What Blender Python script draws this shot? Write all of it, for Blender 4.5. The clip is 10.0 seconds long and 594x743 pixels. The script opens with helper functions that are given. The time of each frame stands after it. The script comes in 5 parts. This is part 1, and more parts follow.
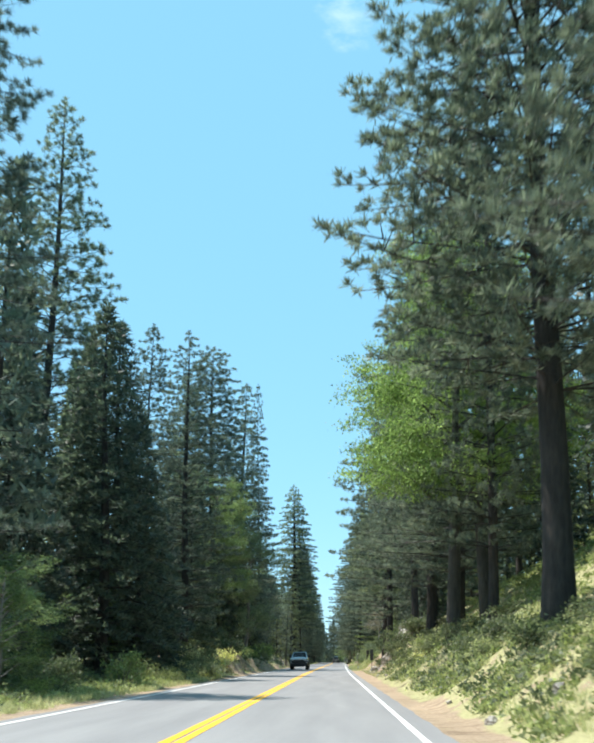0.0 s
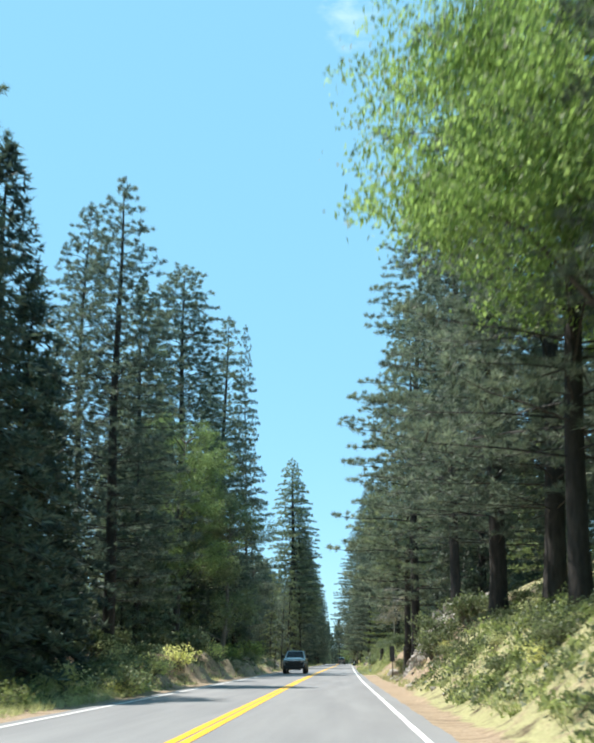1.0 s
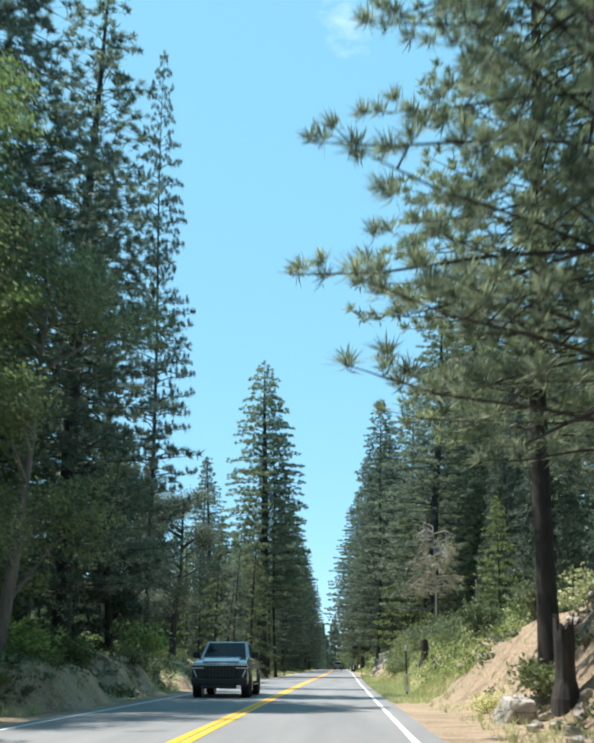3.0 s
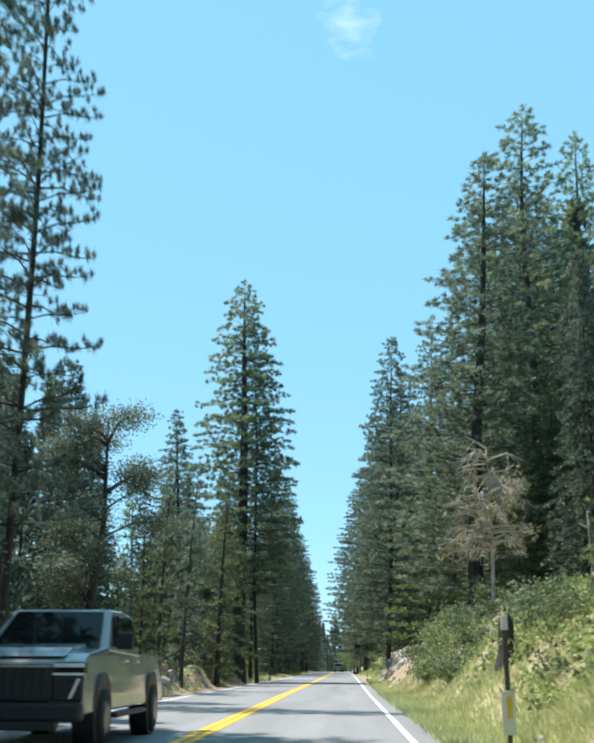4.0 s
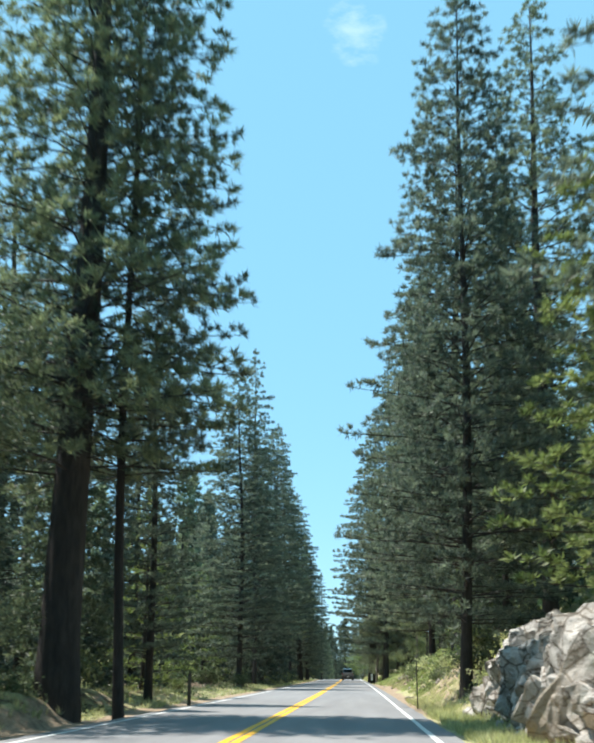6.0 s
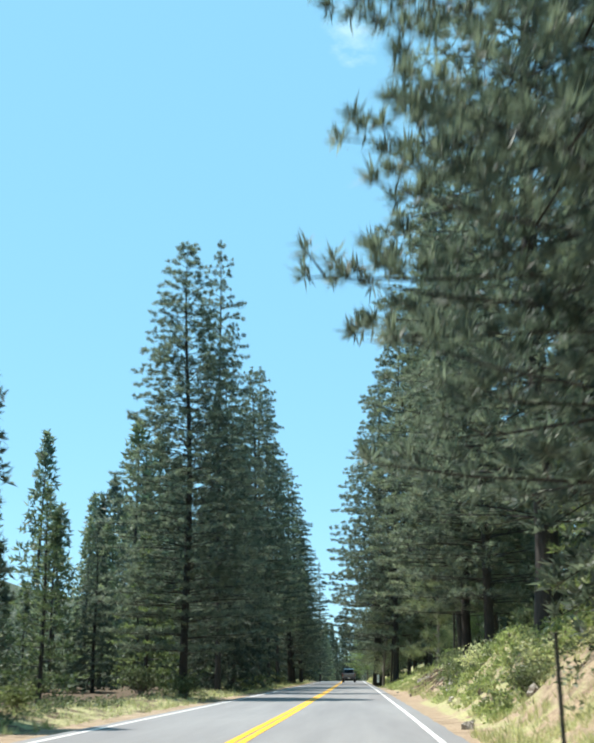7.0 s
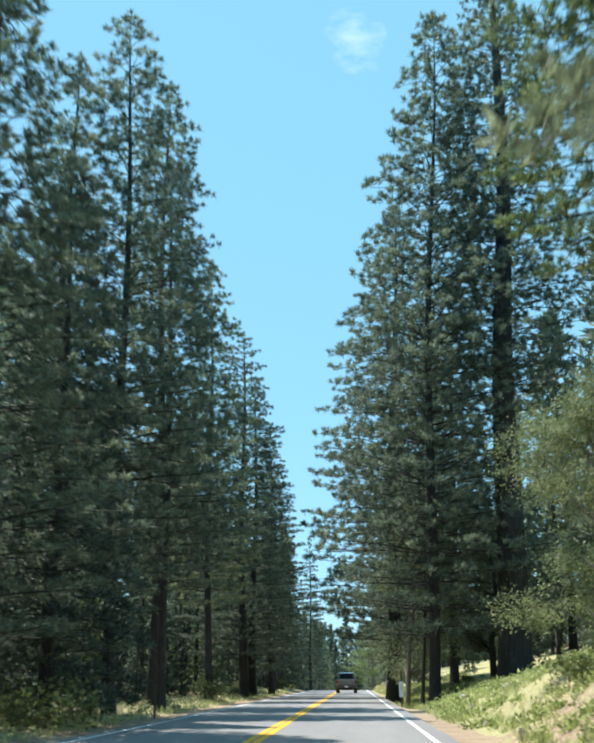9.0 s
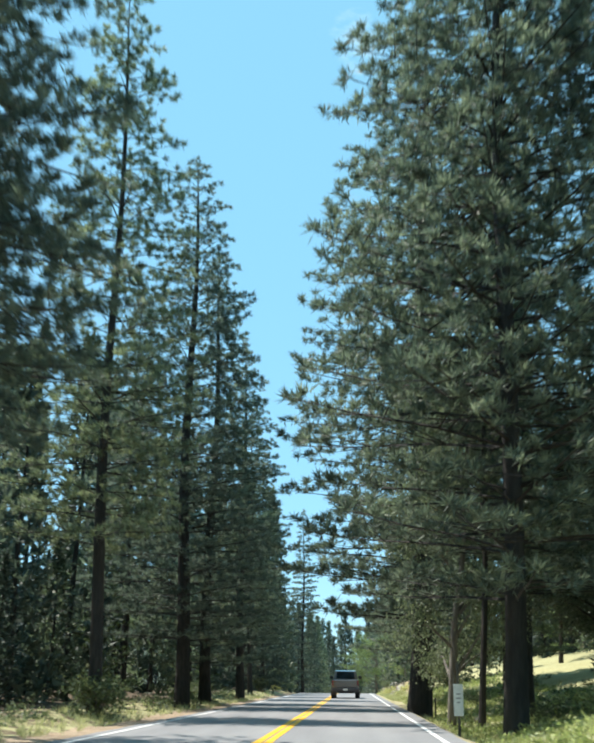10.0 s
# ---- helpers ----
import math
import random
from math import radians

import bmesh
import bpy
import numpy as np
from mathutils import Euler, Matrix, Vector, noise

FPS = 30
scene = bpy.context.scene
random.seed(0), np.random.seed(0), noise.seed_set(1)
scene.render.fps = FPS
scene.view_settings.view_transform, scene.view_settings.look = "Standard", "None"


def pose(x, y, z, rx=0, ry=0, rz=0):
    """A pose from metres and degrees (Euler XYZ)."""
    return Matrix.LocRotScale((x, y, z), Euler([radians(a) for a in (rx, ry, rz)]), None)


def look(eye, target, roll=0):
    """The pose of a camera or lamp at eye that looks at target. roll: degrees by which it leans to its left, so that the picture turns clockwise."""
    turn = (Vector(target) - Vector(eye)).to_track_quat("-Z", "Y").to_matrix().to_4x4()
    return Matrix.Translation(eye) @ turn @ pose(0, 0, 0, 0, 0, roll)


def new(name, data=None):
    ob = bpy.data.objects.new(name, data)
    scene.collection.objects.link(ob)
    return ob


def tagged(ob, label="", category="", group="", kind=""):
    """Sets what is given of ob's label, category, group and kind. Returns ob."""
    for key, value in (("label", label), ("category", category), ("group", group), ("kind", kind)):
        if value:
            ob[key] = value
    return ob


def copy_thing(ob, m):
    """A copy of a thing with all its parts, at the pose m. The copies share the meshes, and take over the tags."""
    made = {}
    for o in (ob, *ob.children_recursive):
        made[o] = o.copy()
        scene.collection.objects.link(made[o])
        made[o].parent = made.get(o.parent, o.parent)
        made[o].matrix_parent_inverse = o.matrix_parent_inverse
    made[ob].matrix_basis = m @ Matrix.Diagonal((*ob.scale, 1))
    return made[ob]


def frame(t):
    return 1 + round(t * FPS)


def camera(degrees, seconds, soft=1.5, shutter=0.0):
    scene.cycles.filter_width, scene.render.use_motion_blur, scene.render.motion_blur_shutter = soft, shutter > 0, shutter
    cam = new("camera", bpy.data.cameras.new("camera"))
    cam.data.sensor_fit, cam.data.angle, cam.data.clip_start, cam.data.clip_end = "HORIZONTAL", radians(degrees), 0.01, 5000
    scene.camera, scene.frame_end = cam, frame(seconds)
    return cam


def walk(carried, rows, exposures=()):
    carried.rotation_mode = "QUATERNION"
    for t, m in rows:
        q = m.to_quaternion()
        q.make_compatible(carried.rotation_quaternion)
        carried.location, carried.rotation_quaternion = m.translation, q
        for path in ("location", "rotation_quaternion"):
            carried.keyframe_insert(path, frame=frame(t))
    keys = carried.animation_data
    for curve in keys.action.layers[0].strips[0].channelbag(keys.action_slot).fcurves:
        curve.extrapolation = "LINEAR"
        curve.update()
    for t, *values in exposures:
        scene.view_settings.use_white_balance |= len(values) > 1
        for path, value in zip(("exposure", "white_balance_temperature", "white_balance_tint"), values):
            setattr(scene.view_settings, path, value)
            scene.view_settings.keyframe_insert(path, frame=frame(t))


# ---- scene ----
cam = camera(32.98, 10.0, soft=2.7, shutter=0.2)
# seconds, sideways, along the road, pitch up, turn to the left, roll
PATH = [
    (0.0, 0.179, 0.00, 16.015, 2.290, -0.107),
    (0.5, 0.141, 12.79, 16.078, 2.510, -0.013),
    (1.0, 0.088, 26.10, 16.074, 2.600, 0.045),
    (1.5, 0.036, 39.66, 16.106, 2.593, 0.032),
    (2.0, -0.038, 53.47, 16.209, 2.506, -0.018),
    (2.5, -0.056, 67.47, 16.278, 2.402, -0.078),
    (4.0, 0.001, 103.05, 16.413, 2.433, -0.209),
    (4.5, -0.042, 115.69, 16.504, 2.536, -0.216),
    (5.0, -0.124, 128.89, 16.604, 2.683, -0.209),
    (5.5, -0.161, 140.71, 16.678, 2.815, -0.167),
    (6.0, -0.165, 153.19, 16.766, 2.947, -0.042),
    (7.5, 0.071, 192.23, 16.921, 3.107, 0.480),
    (8.0, 0.120, 205.60, 17.083, 3.116, 0.522),
    (8.5, 0.145, 219.16, 17.165, 3.152, 0.437),
    (9.0, 0.150, 232.77, 17.182, 3.180, 0.264),
    (9.5, 0.074, 246.26, 17.186, 3.159, -0.037),
    (10.0, -0.124, 260.00, 17.199, 3.088, -0.450),
]
walk(cam, [(t, pose(x, y, 1.10, 90 + p, r, w)) for t, x, y, p, w, r in PATH])

# ---------------------------------------------------------------- light
SUN_TURN, SUN_HEIGHT = radians(-68), radians(68)
world = bpy.data.worlds.new("sky")
scene.world = world
world.use_nodes = True
wn, wl = world.node_tree.nodes, world.node_tree.links
sky = wn.new("ShaderNodeTexSky")
sky.sky_type, sky.sun_disc = "NISHITA", False
sky.sun_elevation, sky.sun_rotation = SUN_HEIGHT, SUN_TURN
sky.altitude, sky.air_density, sky.dust_density, sky.ozone_density = 1200, 1.0, 0.3, 1.5
# a clear cyan summer sky: the sky's own colour, evened out towards cyan, with thin wisps of cloud
even = wn.new("ShaderNodeMix")
even.data_type = "RGBA"
even.inputs["Factor"].default_value = 0.72
even.inputs["B"].default_value = (1.42, 3.62, 4.95, 1)
wl.new(sky.outputs["Color"], even.inputs["A"])
wc, wm, wt, wr = wn.new("ShaderNodeTexCoord"), wn.new("ShaderNodeMapping"), wn.new("ShaderNodeTexNoise"), wn.new("ShaderNodeValToRGB")
WISPS = [((0.011, 0.815, 0.580), 1.2), ((0.187, 0.811, 0.554), 1.0), ((-0.218, 0.792, 0.570), 0.9), ((0.085, 0.790, 0.607), 0.8)]
wm.inputs["Scale"].default_value = (9.0, 9.0, 24.0)
wm.inputs["Rotation"].default_value = (0.2, 0.5, 0.3)
wt.inputs["Scale"].default_value, wt.inputs["Detail"].default_value, wt.inputs["Roughness"].default_value = 2.6, 7.0, 0.6
wr.color_ramp.elements[0].position, wr.color_ramp.elements[1].position = 0.42, 0.68
wr.color_ramp.elements[1].color = (0.6, 0.6, 0.6, 1)
wl.new(wc.outputs["Generated"], wm.inputs["Vector"])
wl.new(wm.outputs["Vector"], wt.inputs["Vector"])
wl.new(wt.outputs["Fac"], wr.inputs["Fac"])
cloud = wn.new("ShaderNodeMix")
cloud.data_type = "RGBA"
cloud.inputs["B"].default_value = (3.3, 4.7, 5.3, 1)
tear, torn = wn.new("ShaderNodeTexNoise"), wn.new("ShaderNodeVectorMath")
tear.inputs["Scale"].default_value, tear.inputs["Detail"].default_value, tear.inputs["Roughness"].default_value = 24.0, 3.0, 0.5
wl.new(wc.outputs["Generated"], tear.inputs["Vector"])
torn.operation = "MULTIPLY_ADD"
torn.inputs[1].default_value = (0.05, 0.05, 0.05)
wl.new(tear.outputs["Color"], torn.inputs[0])
back = wn.new("ShaderNodeVectorMath")
back.inputs[1].default_value = (-0.025, -0.025, -0.025)
wl.new(wc.outputs["Generated"], back.inputs[0])
wl.new(back.outputs["Vector"], torn.inputs[2])
unit = wn.new("ShaderNodeVectorMath")
unit.operation = "NORMALIZE"
wl.new(torn.outputs["Vector"], unit.inputs[0])
wisps = None
for way, size in WISPS:
    dot, near = wn.new("ShaderNodeVectorMath"), wn.new("ShaderNodeMapRange")
    dot.operation = "DOT_PRODUCT"
    dot.inputs[1].default_value = way
    wl.new(unit.outputs["Vector"], dot.inputs[0])
    near.interpolation_type = "SMOOTHSTEP"
    near.inputs["From Min"].default_value, near.inputs["From Max"].default_value = math.cos(radians(size)), 1.0
    wl.new(dot.outputs["Value"], near.inputs["Value"])
    if wisps is None:
        wisps = near.outputs["Result"]
    else:
        both = wn.new("ShaderNodeMath")
        wl.new(wisps, both.inputs[0])
        wl.new(near.outputs["Result"], both.inputs[1])
        wisps = both.outputs[0]
veil = wn.new("ShaderNodeMath")
veil.operation = "MULTIPLY"
wl.new(wisps, veil.inputs[0])
wl.new(wr.outputs["Color"], veil.inputs[1])
wl.new(veil.outputs[0], cloud.inputs["Factor"])
wl.new(even.outputs["Result"], cloud.inputs["A"])
wn["Background"].inputs["Strength"].default_value = 0.15
wl.new(cloud.outputs["Result"], wn["Background"].inputs["Color"])

sun = new("sun", bpy.data.lights.new("sun", "SUN"))
sun.data.energy, sun.data.angle, sun.data.color = 4.9, radians(0.55), (1.0, 0.95, 0.87)
sun_way = Vector((math.sin(SUN_TURN) * math.cos(SUN_HEIGHT), math.cos(SUN_TURN) * math.cos(SUN_HEIGHT), math.sin(SUN_HEIGHT)))
sun.matrix_world = look(sun_way * 100, (0, 0, 0))
scene.view_settings.exposure = 0.6


# ---------------------------------------------------------------- materials
def material(name, rough=0.8, metal=0.0):
    m = bpy.data.materials.new(name)
    m.use_nodes = True
    b = m.node_tree.nodes["Principled BSDF"]
    b.inputs["Roughness"].default_value = rough
    b.inputs["Metallic"].default_value = metal
    return m, m.node_tree.nodes, m.node_tree.links, b


def ramp(nodes, links, source, stops):
    r = nodes.new("ShaderNodeValToRGB")
    while len(r.color_ramp.elements) < len(stops):
        r.color_ramp.elements.new(0.5)
    for e, (at, c) in zip(r.color_ramp.elements, stops):
        e.position, e.color = at, (*c, 1)
    links.new(source, r.inputs["Fac"])
    return r.outputs["Color"]


def coords(nodes, links, scale=(1, 1, 1), world_space=True):
    geo = nodes.new("ShaderNodeNewGeometry") if world_space else nodes.new("ShaderNodeTexCoord")
    mp = nodes.new("ShaderNodeMapping")
    mp.inputs["Scale"].default_value = scale
    links.new(geo.outputs["Position" if world_space else "Object"], mp.inputs["Vector"])
    return mp.outputs["Vector"]


def noise_tex(nodes, links, vec, scale, detail=4.0, rough=0.55):
    n = nodes.new("ShaderNodeTexNoise")
    n.inputs["Scale"].default_value, n.inputs["Detail"].default_value, n.inputs["Roughness"].default_value = scale, detail, rough
    links.new(vec, n.inputs["Vector"])
    return n.outputs["Fac"]


def mixed(nodes, links, fac, a, b, how="MIX"):
    m = nodes.new("ShaderNodeMix")
    m.data_type, m.blend_type = "RGBA", how
    for socket, value in ((m.inputs["Factor"], fac), (m.inputs["A"], a), (m.inputs["B"], b)):
        if isinstance(value, (int, float)):
            socket.default_value = value
        elif isinstance(value, tuple):
            socket.default_value = (*value, 1)
        else:
            links.new(value, socket)
    return m.outputs["Result"]


def bump(nodes, links, b, height, strength, distance=0.02):
    n = nodes.new("ShaderNodeBump")
    n.inputs["Strength"].default_value, n.inputs["Distance"].default_value = strength, distance
    links.new(height, n.inputs["Height"])
    links.new(n.outputs["Normal"], b.inputs["Normal"])


def plain(name, colour, rough=0.6, metal=0.0, spread=0.12, size=6.0):
    m, n, l, b = material(name, rough, metal)
    f = noise_tex(n, l, coords(n, l, world_space=False), size)
    lo, hi = tuple(c * (1 - spread) for c in colour), tuple(min(1, c * (1 + spread)) for c in colour)
    l.new(ramp(n, l, f, [(0.3, lo), (0.7, hi)]), b.inputs["Base Color"])
    return m


def foliage(name, dark, mid, light, through_light=0.35, grain=1.3, rough=0.55):
    """Leaves or needles: three tones in clumps, a part of the light passes through."""
    m, n, l, b = material(name, rough)
    f = noise_tex(n, l, coords(n, l), grain, 3.0)
    tone = ramp(n, l, f, [(0.32, dark), (0.5, mid), (0.7, light)])
    isle = n.new("ShaderNodeNewGeometry")
    own = ramp(n, l, isle.outputs["Random Per Island"], [(0.0, (0.6, 0.62, 0.6)), (1.0, (1.35, 1.3, 1.25))])
    info = n.new("ShaderNodeObjectInfo")
    tree = ramp(n, l, info.outputs["Random"], [(0.0, (0.78, 0.82, 0.9)), (0.6, (1.0, 1.0, 1.0)), (1.0, (1.34, 1.3, 1.02))])
    col = mixed(n, l, 1.0, mixed(n, l, 1.0, tone, own, "MULTIPLY"), tree, "MULTIPLY")
    l.new(col, b.inputs["Base Color"])
    t = n.new("ShaderNodeBsdfTranslucent")
    l.new(mixed(n, l, 1.0, col, (1.0, 1.16, 0.95), "MULTIPLY"), t.inputs["Color"])
    mix = n.new("ShaderNodeMixShader")
    mix.inputs["Fac"].default_value = through_light
    l.new(b.outputs["BSDF"], mix.inputs[1])
    l.new(t.outputs["BSDF"], mix.inputs[2])
    l.new(mix.outputs["Shader"], n["Material Output"].inputs["Surface"])
    return m


PINE = foliage("pine_needles", (0.098, 0.127, 0.106), (0.185, 0.218, 0.174), (0.352, 0.384, 0.306), 0.43)
FIR = foliage("fir_needles", (0.064, 0.087, 0.076), (0.11, 0.14, 0.116), (0.19, 0.217, 0.178), 0.42)
YOUNG = foliage("young_pine_needles", (0.09, 0.122, 0.055), (0.16, 0.20, 0.092), (0.28, 0.315, 0.16), 0.45)
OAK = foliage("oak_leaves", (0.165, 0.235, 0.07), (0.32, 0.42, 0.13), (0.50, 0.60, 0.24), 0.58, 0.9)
# the same oak leaves again, with shade put into a duller, darker colour
OAKSHADED = foliage("shade_toned_oak_leaves", (0.12, 0.165, 0.068), (0.225, 0.29, 0.115), (0.39, 0.46, 0.215), 0.5, 0.9)
CEDAR = foliage("cedar_sprays", (0.080, 0.102, 0.066), (0.145, 0.172, 0.108), (0.27, 0.30, 0.20), 0.4, 1.6)
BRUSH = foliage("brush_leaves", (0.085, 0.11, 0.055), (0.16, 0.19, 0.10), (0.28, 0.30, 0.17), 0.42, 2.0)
SAGE = foliage("pale_shrub_leaves", (0.11, 0.14, 0.075), (0.20, 0.235, 0.135), (0.34, 0.375, 0.24), 0.4, 2.0)
LEAFY = foliage("pale_tree_leaves", (0.105, 0.13, 0.078), (0.19, 0.22, 0.135), (0.36, 0.39, 0.265), 0.42, 1.6)
# yellow-green scrub whose leaf colour is lightened to stand in for sunshine
SUNTONED = foliage("sun_toned_low_growth", (0.22, 0.26, 0.10), (0.34, 0.38, 0.16), (0.48, 0.51, 0.26), 0.45, 1.2)
DULL = foliage("dull_grey_leaves", (0.085, 0.105, 0.08), (0.15, 0.175, 0.135), (0.28, 0.30, 0.25), 0.4, 1.6)
DEADLEAF = foliage("dead_needles", (0.26, 0.22, 0.16), (0.38, 0.33, 0.25), (0.52, 0.47, 0.38), 0.3)
GRASS = foliage("dry_grass", (0.46, 0.46, 0.22), (0.60, 0.58, 0.32), (0.73, 0.69, 0.46), 0.5, 0.8)


def bark(name, dark, light):
    m, n, l, b = material(name, 0.9)
    v = coords(n, l, (1, 1, 0.18), False)
    f = noise_tex(n, l, v, 9.0, 6.0, 0.65)
    g = noise_tex(n, l, coords(n, l, (1, 1, 0.5), False), 1.3, 3.0)
    l.new(mixed(n, l, g, ramp(n, l, f, [(0.35, dark), (0.65, light)]), tuple(c * 0.7 for c in dark)), b.inputs["Base Color"])
    bump(n, l, b, f, 0.8, 0.05)
    return m


BARK = bark("pine_bark", (0.034, 0.031, 0.030), (0.092, 0.080, 0.071))
OAKBARK = bark("oak_bark", (0.06, 0.055, 0.05), (0.15, 0.135, 0.12))
DRYWOOD = bark("dry_wood", (0.36, 0.32, 0.27), (0.70, 0.64, 0.56))
ROOTWOOD = bark("root_wood", (0.10, 0.075, 0.055), (0.26, 0.20, 0.15))
GREYBARK = bark("grey_bark", (0.16, 0.145, 0.13), (0.40, 0.365, 0.32))

m, n, l, b = material("asphalt", 0.85)
v = coords(n, l)
fine = noise_tex(n, l, v, 60.0, 3.0, 0.8)
worn = noise_tex(n, l, coords(n, l, (1.0, 0.06, 1)), 0.9, 4.0)
col = mixed(n, l, 0.5, ramp(n, l, fine, [(0.3, (0.17, 0.17, 0.175)), (0.75, (0.30, 0.30, 0.305))]), ramp(n, l, worn, [(0.3, (0.19, 0.19, 0.195)), (0.7, (0.29, 0.29, 0.29))]))
patch = noise_tex(n, l, coords(n, l, (0.6, 0.05, 1)), 2.2, 5.0, 0.6)
col = mixed(n, l, 0.6, col, ramp(n, l, patch, [(0.35, (0.86, 0.86, 0.87)), (0.65, (1.1, 1.1, 1.09))]), "MULTIPLY")
l.new(col, b.inputs["Base Color"])
bump(n, l, b, fine, 0.35, 0.01)
ASPHALT = m


def paint(name, colour):
    m, n, l, b = material(name, 0.6)
    f = noise_tex(n, l, coords(n, l), 26.0, 5.0, 0.7)
    l.new(mixed(n, l, ramp(n, l, f, [(0.58, (0, 0, 0)), (0.78, (0.55, 0.55, 0.55))]), colour, (0.26, 0.25, 0.24)), b.inputs["Base Color"])
    return m


YELLOW, WHITE = paint("yellow_road_paint", (0.90, 0.47, 0.008)), paint("white_road_paint", (0.78, 0.78, 0.76))

# ground: orange-tan dirt along the road, dry grass and brown duff further off
m, n, l, b = material("forest_ground", 0.95)
v = coords(n, l)
big, small, grit = noise_tex(n, l, v, 0.22, 4.0), noise_tex(n, l, v, 1.7, 5.0, 0.65), noise_tex(n, l, v, 14.0, 5.0, 0.7)
dirt = ramp(n, l, grit, [(0.28, (0.205, 0.148, 0.098)), (0.5, (0.375, 0.282, 0.194)), (0.75, (0.545, 0.445, 0.325))])
# erosion finer than the mesh: its cracks' shade is put into the dirt colour
gully_shade = noise_tex(n, l, coords(n, l, (0.5, 1.6, 1.0)), 1.5, 6.0, 0.7)
dirt = mixed(n, l, 0.8, dirt, ramp(n, l, gully_shade, [(0.36, (0.5, 0.45, 0.4)), (0.5, (1.0, 1.0, 1.0)), (0.68, (1.15, 1.12, 1.05))]), "MULTIPLY")
duff = ramp(n, l, grit, [(0.3, (0.06, 0.042, 0.026)), (0.7, (0.17, 0.12, 0.075))])
grassy = ramp(n, l, grit, [(0.3, (0.26, 0.255, 0.115)), (0.7, (0.52, 0.49, 0.26))])
zone = n.new("ShaderNodeAttribute")
zone.attribute_name = "zone"
sep = n.new("ShaderNodeSeparateColor")
l.new(zone.outputs["Color"], sep.inputs["Color"])


def zone_mask(channel, noisy):
    a = n.new("ShaderNodeMath")
    a.operation = "ADD"
    l.new(sep.outputs[channel], a.inputs[0])
    l.new(noisy, a.inputs[1])
    return ramp(n, l, a.outputs[0], [(0.85, (0, 0, 0)), (1.05, (1, 1, 1))])


c1 = mixed(n, l, zone_mask("Green", small), duff, grassy)
c2 = mixed(n, l, zone_mask("Red", small), c1, dirt)
# ground far off the road and at the far end turns near-black green
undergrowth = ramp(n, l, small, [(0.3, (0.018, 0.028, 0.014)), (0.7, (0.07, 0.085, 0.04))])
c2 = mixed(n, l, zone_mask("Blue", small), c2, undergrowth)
l.new(mixed(n, l, 0.25, c2, ramp(n, l, big, [(0.3, (0.6, 0.6, 0.6)), (0.7, (1.3, 1.3, 1.3))]), "MULTIPLY"), b.inputs["Base Color"])
bump(n, l, b, grit, 0.7, 0.06)
GROUND = m

m, n, l, b = material("granite", 0.85)
v = coords(n, l)
f, g = noise_tex(n, l, v, 2.2, 6.0, 0.7), noise_tex(n, l, v, 18.0, 4.0, 0.7)
l.new(mixed(n, l, 0.45, ramp(n, l, f, [(0.3, (0.25, 0.22, 0.185)), (0.5, (0.51, 0.47, 0.42)), (0.72, (0.74, 0.70, 0.64))]), ramp(n, l, g, [(0.3, (0.2, 0.18, 0.16)), (0.7, (0.6, 0.57, 0.53))])), b.inputs["Base Color"])
stain = noise_tex(n, l, coords(n, l, (1, 1, 0.45)), 0.9, 4.0, 0.6)
split = n.new("ShaderNodeTexVoronoi")
split.feature, split.distance = "F1", "MANHATTAN"
split.inputs["Scale"].default_value = 2.4
l.new(coords(n, l, (1.0, 0.7, 0.6)), split.inputs["Vector"])
base = b.inputs["Base Color"].links[0].from_socket
crack = n.new("ShaderNodeTexVoronoi")
crack.feature = "DISTANCE_TO_EDGE"
crack.inputs["Scale"].default_value = 2.1
warp = n.new("ShaderNodeVectorMath")
warp.operation = "MULTIPLY_ADD"
warp.inputs[1].default_value = (0.35, 0.35, 0.35)
l.new(f, warp.inputs[0])
l.new(coords(n, l, (1.0, 0.8, 1.3)), warp.inputs[2])
l.new(warp.outputs["Vector"], crack.inputs["Vector"])
base = mixed(n, l, 1.0, base, ramp(n, l, crack.outputs["Distance"], [(0.0, (0.22, 0.19, 0.16)), (0.035, (0.6, 0.57, 0.53)), (0.07, (1, 1, 1))]), "MULTIPLY")
moss = noise_tex(n, l, coords(n, l), 0.7, 5.0, 0.65)
base = mixed(n, l, ramp(n, l, moss, [(0.58, (0, 0, 0)), (0.70, (0.55, 0.55, 0.55))]), base, (0.22, 0.27, 0.20))
base = mixed(n, l, ramp(n, l, stain, [(0.50, (0, 0, 0)), (0.66, (0.7, 0.7, 0.7))]), base, (0.25, 0.20, 0.14))
l.new(mixed(n, l, 0.5, base, ramp(n, l, f, [(0.36, (0.45, 0.42, 0.38)), (0.5, (1, 1, 1))]), "MULTIPLY"), b.inputs["Base Color"])
rough_height = mixed(n, l, 0.5, split.outputs["Distance"], f)
bump(n, l, b, rough_height, 1.0, 0.22)
ROCK = m

# ---------------------------------------------------------------- plan of road and ground
def yellow_at(y):
    """Sideways place of the road's middle line."""
    return float(np.interp(y, MID_Y, MID_X))


